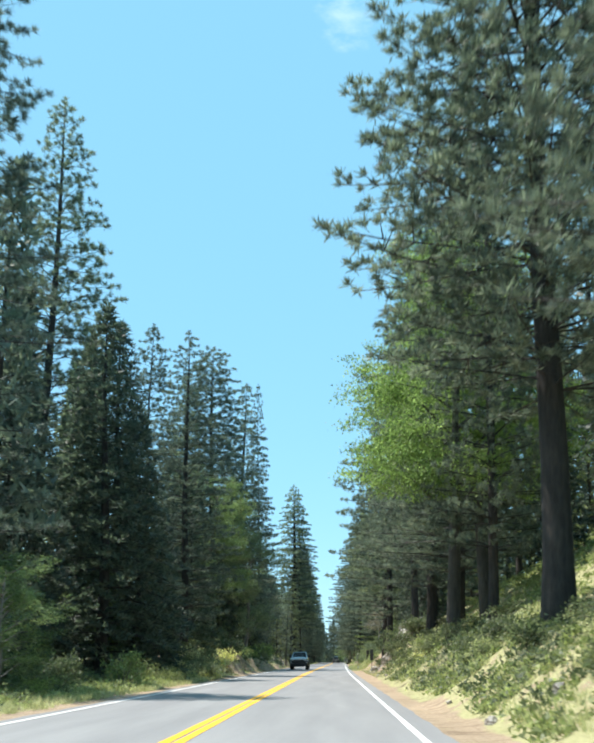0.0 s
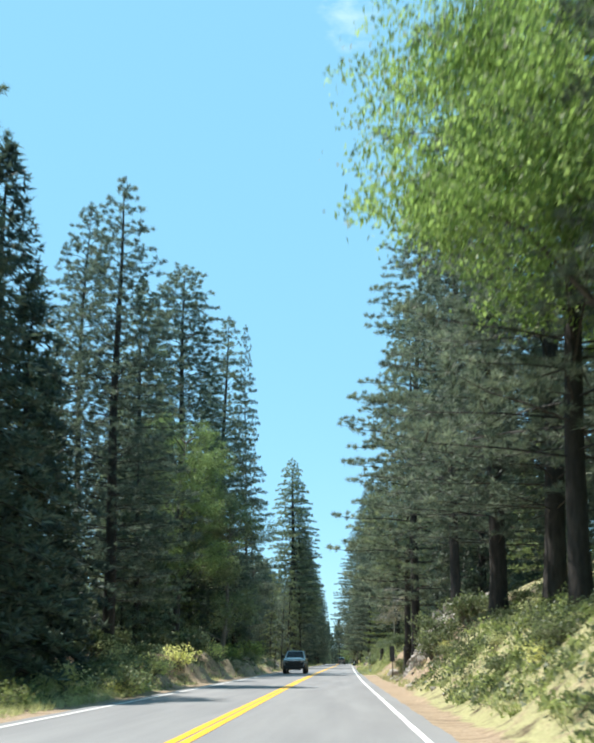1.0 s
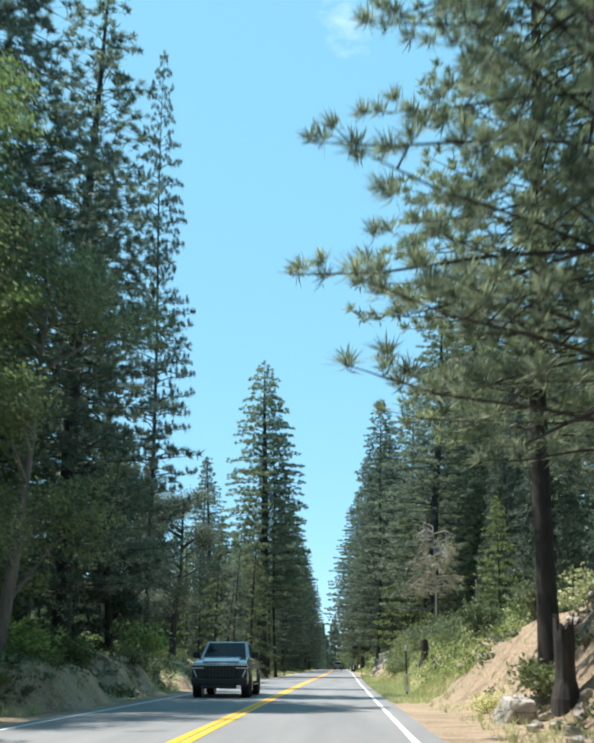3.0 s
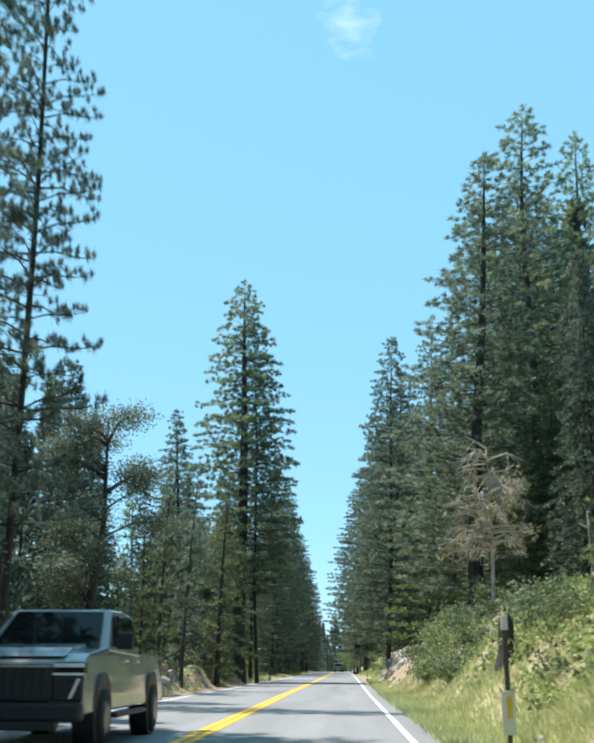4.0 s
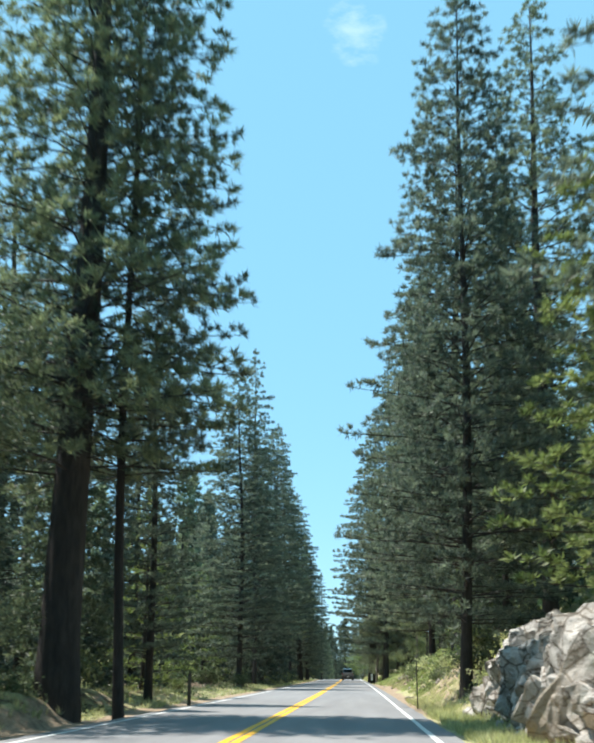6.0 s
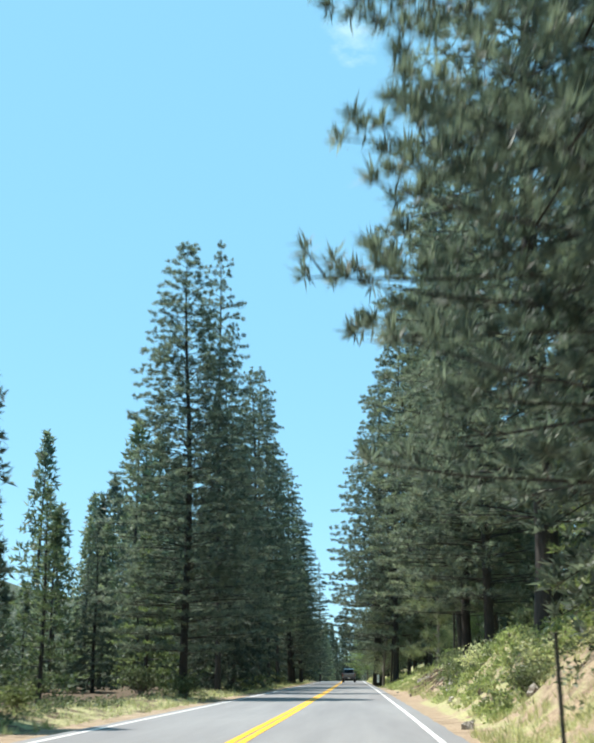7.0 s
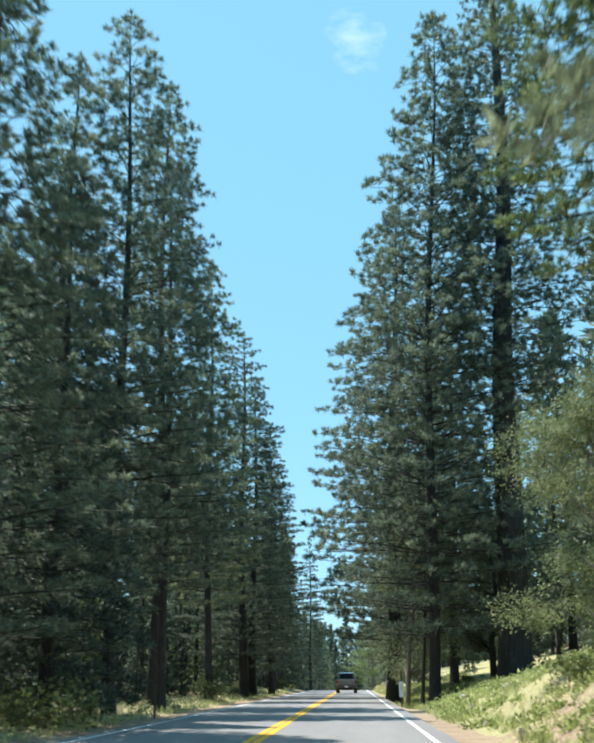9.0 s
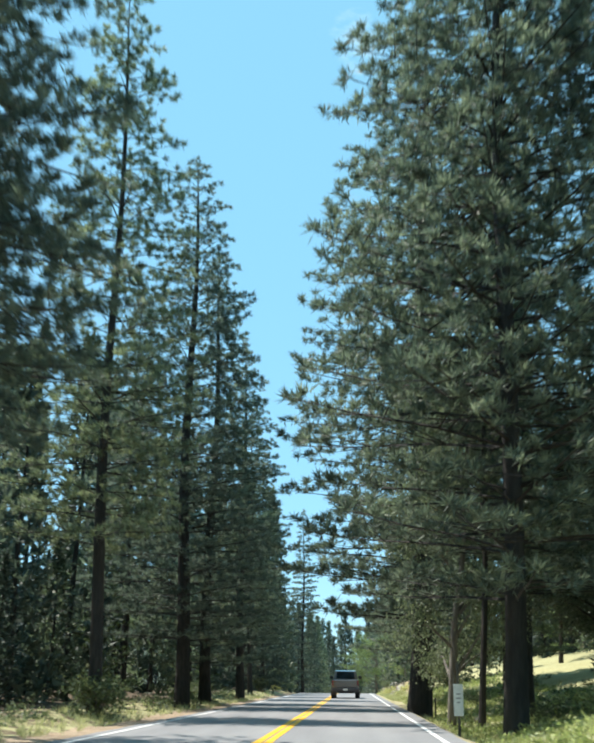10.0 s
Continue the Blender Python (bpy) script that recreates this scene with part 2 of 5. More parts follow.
MID_Y = [-60, 15, 50, 84, 115, 146, 172, 211, 254, 300, 340, 900]
MID_X = [-2.0, -2.12, -2.3, -2.45, -2.42, -2.35, -2.2, -1.98, -1.85, -1.85, -1.9, -1.9]
RIGHT_Y = [-60, 0, 30, 60, 80, 92, 103, 115, 130, 141, 155, 166, 171, 182, 187, 200, 210, 218, 228, 240, 262, 280, 300, 340, 380, 420]
RIGHT_H = [1.8, 1.9, 2.0, 2.3, 3.1, 3.2, 2.7, 2.3, 2.6, 3.1, 2.65, 1.8, 1.9, 1.9, 1.7, 2.2, 2.7, 2.5, 1.9, 1.6, 1.5, 0.9, 0.3, 1.2, 1.6, 1.4]
LEFT_Y = [-60, 40, 58, 75, 90, 110, 135, 165, 190, 215, 300, 420]
LEFT_H = [0.0, 0.1, 0.3, 1.4, 1.6, 1.5, 1.2, 1.4, 0.6, 0.2, 0.2, 0.6]


def smooth(a, b, v):
    t = np.clip((v - a) / (b - a), 0, 1)
    return t * t * (3 - 2 * t)


def crest(y):
    """The road falls away past the crest."""
    return -0.028 * np.maximum(0, np.sqrt((y - 372) ** 2 + 400) * 0.5 + (y - 372) * 0.5 - 10) * (y < 5000)


def ground_at(x, y):
    x, y = np.asarray(x, float), np.asarray(y, float)
    mid = np.interp(y, MID_Y, MID_X)
    base = crest(np.minimum(y, 620.0))
    s = x - (mid + 3.5)
    q = (mid - 3.6) - x
    rh, lh = np.interp(y, RIGHT_Y, RIGHT_H), np.interp(y, LEFT_Y, LEFT_H)
    wob = 0.35 * np.sin(y * 0.37 + 1.0) + 0.3 * np.sin(y * 0.83 + x * 0.3) + 0.15 * np.sin(y * 1.9 + x * 1.1)
    foot = np.interp(y, [0, 66, 80, 87, 92, 99, 106, 116, 146, 152, 162, 168, 181, 187, 420], [1.1, 1.1, 1.7, 2.0, 3.1, 3.1, 1.8, 1.2, 1.2, 0.5, 0.5, 1.6, 1.6, 1.2, 1.2])
    climb = np.interp(y, [0, 60, 85, 120, 180, 200, 214, 230, 262, 285, 420], [0.62, 0.6, 0.35, 0.28, 0.32, 0.5, 0.5, 0.26, 0.3, 0.22, 0.2])
    dip = -0.45 * smooth(0.6, 1.6, s) * smooth(278, 288, y) * smooth(322, 310, y)
    z = rh * smooth(foot + 0.5 * wob, foot + 3.5 + 0.6 * wob, s) + dip
    z = z + climb * np.clip(s - 4.0, 0, 10) * smooth(3, 8, s) + 0.22 * np.clip(s - 14, 0, 50)
    z = z + 0.06 * wob * smooth(0.8, 2.5, s)
    spur = (0.5 + 0.5 * np.sin(y * 0.66 + 1.3 * np.sin(y * 0.19))) ** 2
    knoll = 0.5 + 0.5 * np.sin(y * 0.41 + 2.0 + 0.9 * np.sin(y * 0.13))
    brink = 1.2 + 1.6 * spur * smooth(0.4, 1.0, lh) + 0.5 * wob
    zl = lh * (1 - 0.2 * spur) * (0.62 + 0.5 * knoll) * smooth(brink, brink + 2.2 - (0.3 + 1.1 * (1 - knoll)) * smooth(0.4, 1.0, lh), q) + 0.02 * np.clip(q - 4, 0, 80) + 0.06 * wob * smooth(1.0, 2.5, q)
    lip = -0.05 * smooth(0.15, 0.7, np.maximum(s, q))
    out = np.where(s > 0, z, np.where(q > 0, zl, 0.0)) + lip + base
    out = out + 0.45 * np.clip(q - 34, 0, 70) + 0.28 * np.clip(s - 38, 0, 90) + 0.3 * np.clip(y - 655, 0, 50)
    return out - 0.03


# ---------------------------------------------------------------- mesh helpers
def mesh_object(name, verts, faces, mat, parent=None, flat=True, label=""):
    me = bpy.data.meshes.new(name)
    me.from_pydata([tuple(v) for v in verts], [], [tuple(f) for f in faces])
    me.materials.append(mat)
    if not flat:
        me.polygons.foreach_set("use_smooth", [True] * len(me.polygons))
    ob = new(name, me)
    if parent:
        ob.parent = parent
    if label:
        ob["label"] = label
    return ob


def part(name, bm, mat, parent=None, label="", smooth_faces=False):
    me = bpy.data.meshes.new(name)
    bm.to_mesh(me)
    bm.free()
    me.materials.append(mat)
    if smooth_faces:
        me.polygons.foreach_set("use_smooth", [True] * len(me.polygons))
    ob = new(name, me)
    if parent:
        ob.parent = parent
    if label:
        ob["label"] = label
    return ob


def box(bm, lo, hi, bevel=0.0):
    r = bmesh.ops.create_cube(bm, size=1)
    lo, hi = Vector(lo), Vector(hi)
    for v in r["verts"]:
        v.co = Vector((lo[i] + (v.co[i] + 0.5) * (hi[i] - lo[i]) for i in range(3)))
    if bevel:
        bmesh.ops.bevel(bm, geom=list({e for v in r["verts"] for e in v.link_edges}), offset=bevel, segments=2, affect="EDGES", profile=0.5)


def tube(points, radii, sides):
    """Verts and faces of a tapered tube along points."""
    verts, faces = [], []
    pts = [Vector(p) for p in points]
    for i, p in enumerate(pts):
        d = (pts[min(i + 1, len(pts) - 1)] - pts[max(i - 1, 0)]).normalized()
        a = d.orthogonal().normalized() if abs(d.z) < 0.95 else Vector((1, 0, 0))
        a = (a - d * a.dot(d)).normalized()
        c = d.cross(a)
        for k in range(sides):
            w = 2 * math.pi * k / sides
            verts.append(p + (a * math.cos(w) + c * math.sin(w)) * radii[i])
    for i in range(len(pts) - 1):
        for k in range(sides):
            k2 = (k + 1) % sides
            faces.append((i * sides + k, i * sides + k2, (i + 1) * sides + k2, (i + 1) * sides + k))
    faces.append(tuple(range((len(pts) - 1) * sides, len(pts) * sides)))
    return verts, faces


def join(target, add):
    off = len(target[0])
    target[0].extend(add[0])
    target[1].extend(tuple(i + off for i in f) for f in add[1])


def blades(rng, centres, axes, count, length, width, spread):
    """Tufts: thin triangles that fan out of each centre round its axis."""
    c = np.repeat(np.asarray(centres), count, 0)
    a = np.repeat(np.asarray(axes), count, 0)
    k = len(c)
    d = a + rng.normal(0, spread, (k, 3))
    d /= np.linalg.norm(d, axis=1)[:, None] + 1e-9
    side = np.cross(d, rng.normal(0, 1, (k, 3)))
    side /= np.linalg.norm(side, axis=1)[:, None] + 1e-9
    ln = length * rng.uniform(0.65, 1.25, (k, 1))
    wd = width * rng.uniform(0.7, 1.3, (k, 1))
    root = c + rng.normal(0, length * 0.12, (k, 3))
    verts = np.empty((k * 3, 3))
    verts[0::3] = root - side * wd * 0.5 + d * ln * 0.05
    verts[1::3] = root + side * wd * 0.5 + d * ln * 0.35
    verts[2::3] = root + d * ln
    return verts


def triangle_mesh(name, verts, mat, parent):
    me = bpy.data.meshes.new(name)
    k = len(verts) // 3
    me.vertices.add(k * 3)
    me.vertices.foreach_set("co", np.asarray(verts, np.float32).ravel())
    me.loops.add(k * 3)
    me.loops.foreach_set("vertex_index", np.arange(k * 3, dtype=np.int32))
    me.polygons.add(k)
    me.polygons.foreach_set("loop_start", np.arange(0, k * 3, 3, dtype=np.int32))
    me.update(calc_edges=True)
    me.materials.append(mat)
    ob = new(name, me)
    ob.parent = parent
    return ob


# ---------------------------------------------------------------- trees
def conifer(seed, height, radius, clear, per_metre, tuft_step, blade_count, blade_len, blade_wide, leaf, droop=0.12, lift=0.25,
            shape=0.75, trunk=0.0105, wood=None, name="pine_tree", ragged=0.3, twig=0.33, plain_limbs=False):
    rng = np.random.default_rng(seed)
    root = new(name)
    wood = wood or BARK
    bend = rng.normal(0, 0.006, 2)
    axis = lambda z: np.array([bend[0] * z + 0.12 * math.sin(z * 0.25 + seed), bend[1] * z + 0.12 * math.cos(z * 0.21 + seed), z])
    zs = np.linspace(-0.8, height * 0.985, 14)
    r0 = height * trunk
    rad = [r0 * (1.25 if z < 0.2 else 1) * max(0.04, (1 - z / height) ** 0.8) for z in zs]
    tv, tf = tube([axis(z) for z in zs], rad, 9)
    mesh_object("trunk", tv, tf, wood, root, False)
    limbs, centres, axes = ([], []), [], []
    z = clear * height
    while z < height - 0.25:
        u = (z - clear * height) / (height * (1 - clear))
        tier = rng.uniform(1 - 0.55 * ragged, 1.0)
        reach = radius * ((1 - u) ** shape * 0.97 + 0.02) * (0.78 + 0.22 * min(1, u / 0.1)) * tier
        n = max(3, int(round(per_metre * (0.75 + 0.25 * rng.random()) * (1 - 0.45 * u))))
        a0 = rng.random() * 6.283
        for k in range(n):
            a = a0 + 6.283 * (k + rng.uniform(-0.3, 0.3)) / n
            ln = min(6.2, reach * min(1.0, rng.uniform(1 - ragged * 1.3, 1 + ragged * 0.8)))
            if ln < 0.25:
                ln = 0.25
            out = np.array([math.cos(a), math.sin(a), 0.0])
            up0 = 0.18 + 0.55 * u
            zz = z + rng.uniform(-0.3, 0.3)
            path = []
            for s in (0, 0.35, 0.7, 1.0):
                h = ln * (up0 * s - (droop + 0.5 * up0) * 1.7 * s * s + lift * s ** 3)
                path.append(axis(zz) + out * ln * s + np.array([0, 0, h]))
            br = 0.010 + 0.008 * ln
            if plain_limbs and k % 2 == 0:
                join(limbs, tube([path[0], path[2]], [br * 1.2, br * 0.4], 3))
            elif not plain_limbs:
                join(limbs, tube(path, [br, br * 0.75, br * 0.5, br * 0.2], 3))
            m = max(2, int(ln / tuft_step * (0.75 + 0.22 * min(ln, 3.0))))
            side = np.array([-out[1], out[0], 0.0])
            for i in range(m):
                s = 1 - (i + rng.random() * 0.6) / m * (0.72 if ln > 1.2 else 0.98)
                kn = (0, 0.35, 0.7, 1.0)
                seg = 0 if s < 0.35 else 1 if s < 0.7 else 2
                f = (s - kn[seg]) / (kn[seg + 1] - kn[seg])
                p = path[seg] * (1 - f) + path[seg + 1] * f
                off = rng.uniform(-1, 1) * twig * ln * (1.15 - s) * 1.3 if i else 0.0
                q = p + side * off + np.array([0, 0, rng.uniform(-0.05, 0.22) * min(1.0, abs(off) + 0.3)])
                if abs(off) > 0.5 and not plain_limbs and rng.random() < 0.4:
                    join(limbs, tube([p - out * 0.3 * abs(off), q], [br * 0.45, br * 0.15], 3))
                centres.append(q)
                axes.append(out * 0.5 + side * np.sign(off) * 0.35 + np.array([0, 0, 0.8]))
        z += rng.uniform(0.75, 1.25) / (1 + 0.9 * u)
    for k in range(2):
        centres.append(axis(height - 0.3 * k))
        axes.append(np.array([0, 0, 1.0]))
    tagged(mesh_object("branchwork", limbs[0], limbs[1], wood, root), kind="stuff")
    tagged(triangle_mesh("crown", blades(rng, centres, axes, blade_count, blade_len, blade_wide, 0.85), leaf, root), kind="stuff")
    root["tall"], root["tip"] = height, (float(axis(height)[0]), float(axis(height)[1]))
    return root


def broadleaf(seed, height, radius, leaf, wood, clear=0.2, clumps=260, leaves=26, size=0.16, name="oak_tree"):
    rng = np.random.default_rng(seed)
    root = new(name)
    limbs = ([], [])
    tips = []
    lean = rng.normal(0, 0.06, 2)
    top = np.array([lean[0] * height, lean[1] * height, height * 0.8])
    pts = [np.array([0, 0, -0.6]), top * 0.3 + rng.normal(0, 0.1, 3), top * 0.6 + rng.normal(0, 0.25, 3), top]
    tv, tf = tube(pts, [height * 0.018, height * 0.013, height * 0.008, height * 0.003], 8)
    mesh_object("trunk", tv, tf, wood, root, False)
    for k in range(22):
        s = rng.uniform(clear + 0.05, 1.0)
        i = min(2, int(s * 3))
        base = pts[i] * (1 - (s * 3 - i)) + pts[min(3, i + 1)] * (s * 3 - i)
        a = rng.random() * 6.283
        ln = radius * rng.uniform(0.55, 1.05) * (1.15 - 0.6 * abs(s - 0.5))
        end = base + np.array([math.cos(a) * ln, math.sin(a) * ln, ln * rng.uniform(0.2, 0.75)])
        midp = (base + end) / 2 + np.array([0, 0, 0.12 * ln]) + rng.normal(0, 0.1, 3)
        join(limbs, tube([base, midp, end], [0.05 + 0.006 * height * 0.4, 0.04, 0.015], 4))
        tips += [midp * (1 - f) + end * f for f in (0.2, 0.6, 1.0)]
    tips = np.array(tips)
    pick = tips[rng.integers(0, len(tips), clumps)] + rng.normal(0, radius * 0.13, (clumps, 3))
    pick[:, 2] = np.clip(pick[:, 2], clear * height, height)
    tagged(mesh_object("branchwork", limbs[0], limbs[1], wood, root), kind="stuff")
    c = np.repeat(pick, leaves, 0) + rng.normal(0, 0.28, (clumps * leaves, 3)) * np.array([1.2, 1.2, 0.6])
    ax = rng.normal(0, 1, c.shape)
    tagged(triangle_mesh("crown", blades(rng, c, ax, 1, size * 1.5, size, 0.3), leaf, root), kind="stuff")
    root["tall"], root["tip"] = height, (0.0, 0.0)
    return root


def dead_tree(seed, height, name="dead_tree"):
    rng = np.random.default_rng(seed)
    root = new(name)
    limbs, c, ax = ([], []), [], []
    tv, tf = tube([(0, 0, -0.5), (0.05, 0, height * 0.5), (0.0, 0.05, height)], [0.075, 0.055, 0.02], 7)
    mesh_object("trunk", tv, tf, DRYWOOD, root, False)
    for k in range(64):
        z, a = rng.uniform(0.35, 1.0) * height, rng.random() * 6.283
        ln = rng.uniform(0.6, 2.6) * (1.15 - 0.55 * z / height)
        d = np.array([math.cos(a), math.sin(a), 0])
        p = [np.array([0, 0, z]), np.array([0, 0, z + 0.15]) + d * ln * 0.6, np.array([0, 0, z - rng.uniform(0.0, 0.5)]) + d * ln]
        join(limbs, tube(p, [0.05, 0.034, 0.014], 4))
        for i in range(7):
            q = p[1] + (p[2] - p[1]) * rng.random() + rng.normal(0, 0.16, 3)
            if z < 0.85 * height and rng.random() < 0.75:
                c.append(q)
                ax.append(d * 0.3 + np.array([0, 0, -0.5]))
            join(limbs, tube([p[1], q + rng.normal(0, 0.2, 3)], [0.02, 0.009], 3))
    tagged(mesh_object("branchwork", limbs[0], limbs[1], DRYWOOD, root), kind="stuff")
    tagged(triangle_mesh("dead_crown", blades(rng, c, ax, 7, 0.24, 0.035, 0.9), DEADLEAF, root), kind="stuff")
    root["tall"] = height
    return root


# one of each growth form, then placed by copies; the first ones are moved to real places
FORMS = {
    "pine_a": conifer(1, 34, 6.2, 0.11, 8, 0.38, 40, 0.28, 0.044, PINE, shape=0.60, ragged=0.3, twig=0.42),
    "pine_b": conifer(2, 34, 6.0, 0.20, 8, 0.38, 42, 0.29, 0.042, PINE, trunk=0.0082, droop=0.2, lift=0.35, shape=0.58, ragged=0.34, twig=0.42),
    "pine_c": conifer(3, 32, 5.1, 0.08, 8, 0.35, 36, 0.28, 0.048, PINE, shape=0.62, twig=0.42, ragged=0.26),
    "pine_slim": conifer(15, 34, 5.6, 0.22, 8, 0.38, 42, 0.29, 0.042, PINE, trunk=0.0054, droop=0.2, lift=0.35, shape=0.58, ragged=0.34, twig=0.42),
    "pine_full": conifer(19, 34, 6.0, 0.09, 11, 0.36, 40, 0.28, 0.044, PINE, trunk=0.0068, shape=0.60, ragged=0.3, twig=0.46),
    "pine_dense": conifer(20, 34, 6.0, 0.19, 10, 0.36, 42, 0.28, 0.044, PINE, trunk=0.0105, droop=0.16, lift=0.32, shape=0.46, ragged=0.34, twig=0.45),
    "pine_stout": conifer(21, 32, 6.0, 0.2, 9, 0.36, 42, 0.28, 0.044, PINE, trunk=0.0165, droop=0.2, lift=0.3, shape=0.55, ragged=0.36, twig=0.45),
    "pine_high": conifer(18, 32, 5.4, 0.34, 8, 0.36, 38, 0.28, 0.046, YOUNG, trunk=0.0085, droop=0.2, lift=0.35, shape=0.5, ragged=0.34, twig=0.45),
    "pine_thick": conifer(16, 48, 6.4, 0.34, 10, 0.38, 40, 0.28, 0.044, PINE, trunk=0.0165, droop=0.18, lift=0.3, shape=0.58, ragged=0.34, twig=0.42),
    "wispy": conifer(17, 11, 1.9, 0.16, 7, 0.36, 34, 0.22, 0.032, PINE, trunk=0.0085, droop=0.3, lift=0.1, shape=0.45, ragged=0.5, twig=0.5),
    "pine_open": conifer(4, 34, 6.2, 0.13, 7, 0.44, 62, 0.29, 0.030, PINE, trunk=0.0074, droop=0.22, lift=0.4, shape=0.58, ragged=0.4, twig=0.36),
    "fir_a": conifer(5, 26, 4.6, 0.02, 9, 0.38, 13, 0.40, 0.125, FIR, droop=0.28, lift=0.1, shape=0.78, name="fir_tree", ragged=0.15, twig=0.45),
    "fir_b": conifer(6, 24, 4.0, 0.04, 8, 0.40, 13, 0.40, 0.125, FIR, droop=0.22, lift=0.15, shape=0.75, name="fir_tree", ragged=0.2, twig=0.45),
    "young": conifer(7, 12, 3.0, 0.03, 8, 0.36, 9, 0.34, 0.09, YOUNG, shape=0.85, name="young_pine_tree", twig=0.45),
    "young_tall": conifer(13, 19, 4.8, 0.03, 10, 0.32, 28, 0.21, 0.055, YOUNG, shape=0.7, name="young_pine_tree", twig=0.45, ragged=0.2),
    "cedar": conifer(22, 13, 3.1, 0.08, 9, 0.30, 26, 0.21, 0.05, CEDAR, shape=0.72, trunk=0.013, droop=0.25, lift=0.2, name="cedar_tree", twig=0.48, ragged=0.3),
    "far_pine": conifer(8, 28, 4.8, 0.10, 5, 1.05, 6, 0.95, 0.36, PINE, twig=0.45, plain_limbs=True),
    "far_fir": conifer(9, 24, 4.3, 0.03, 5, 1.05, 6, 0.95, 0.38, FIR, droop=0.25, lift=0.1, shape=0.9, name="fir_tree", twig=0.45, plain_limbs=True),
    "oak_a": broadleaf(10, 22, 5.2, OAK, OAKBARK, 0.3, 720, 64, 0.105),
    "oak_soft": broadleaf(23, 22, 5.0, OAKSHADED, OAKBARK, 0.22, 720, 60, 0.105),
    "oak_b": broadleaf(11, 14, 3.8, OAKSHADED, GREYBARK, 0.10, 420, 46, 0.10),
    "oak_pale": broadleaf(14, 12, 3.2, LEAFY, GREYBARK, 0.12, 460, 62, 0.08),
    "oak_dark": broadleaf(12, 14, 2.5, DULL, BARK, 0.2, 520, 52, 0.088),
}
LOOKS = {
    "pine_a": ("tall full-crowned pine with dark bark beside the road", "pine tree"),
    "pine_b": ("tall pine with a bare lower trunk and drooping boughs", "pine tree"),
    "pine_c": ("slender pine with grey-green needle tufts", "pine tree"),
    "pine_slim": ("slim-trunked tall pine among close-set pines", "pine tree"),
    "pine_full": ("tall dense pine with boughs almost to the ground", "pine tree"),
    "pine_dense": ("tall pine with a thick bare lower trunk and a dense crown", "pine tree"),
    "pine_stout": ("pine with a very stout dark trunk close to the road", "pine tree"),
    "pine_high": ("sunlit olive-green pine with high overhanging boughs", "pine tree"),
    "pine_thick": ("very thick dark pine trunk on the grassy slope", "pine tree"),
    "wispy": ("thin spindly conifer with sparse drooping twigs", "conifer tree"),
    "pine_open": ("tall open-crowned pine with long bare boughs", "pine tree"),
    "fir_a": ("dense dark conical fir with branches to the ground", "fir tree"),
    "fir_b": ("narrow dark fir in the forest edge", "fir tree"),
    "young": ("young light-green pine in the undergrowth", "pine tree"),
    "young_tall": ("half-grown bright green bushy pine beside the verge", "pine tree"),
    "cedar": ("dull olive cedar with soft drooping sprays", "cedar tree"),
    "far_pine": ("grey-green pine deep in the forest", "pine tree"),
    "far_fir": ("dark fir deep in the forest", "fir tree"),
    "oak_a": ("tall bright green leafy oak among the pines", "oak tree"),
    "oak_soft": ("tall oak before the dark pines, its green dulled as if shaded", "oak tree"),
    "oak_b": ("low bright green leafy oak at the forest edge", "oak tree"),
    "oak_pale": ("pale green leafy tree before the pine trunks", "broadleaf tree"),
    "oak_dark": ("slim dull green leafy tree with a leaning trunk", "broadleaf tree"),
}
used = set()
tree_rng = random.Random(5)


def plant(kind, x, y, tall, wide=1.0, turn=None, lean=0.0, group="trees along the road"):
    """A tree of a growth form whose tip stands over (x, y); wide scales its crown, lean tilts it sideways, in degrees."""
    form = FORMS[kind]
    k = tall / form["tall"]
    turn = tree_rng.random() * 360 if turn is None else turn
    tip = Matrix.Rotation(radians(turn), 3, "Z") @ Vector((form["tip"][0] * k * wide, form["tip"][1] * k * wide, 0))
    x, y = x - tip.x - tall * math.sin(radians(lean)), y - tip.y
    m = pose(x, y, float(ground_at(x, y)), 0, lean) @ pose(0, 0, 0, 0, 0, turn)
    ob = form if kind not in used else copy_thing(form, m)
    used.add(kind)
    ob.matrix_basis = m
    ob.scale = (k * wide, k * wide, k)
    label, category = LOOKS[kind]
    tagged(ob, label, category, group)
    return ob


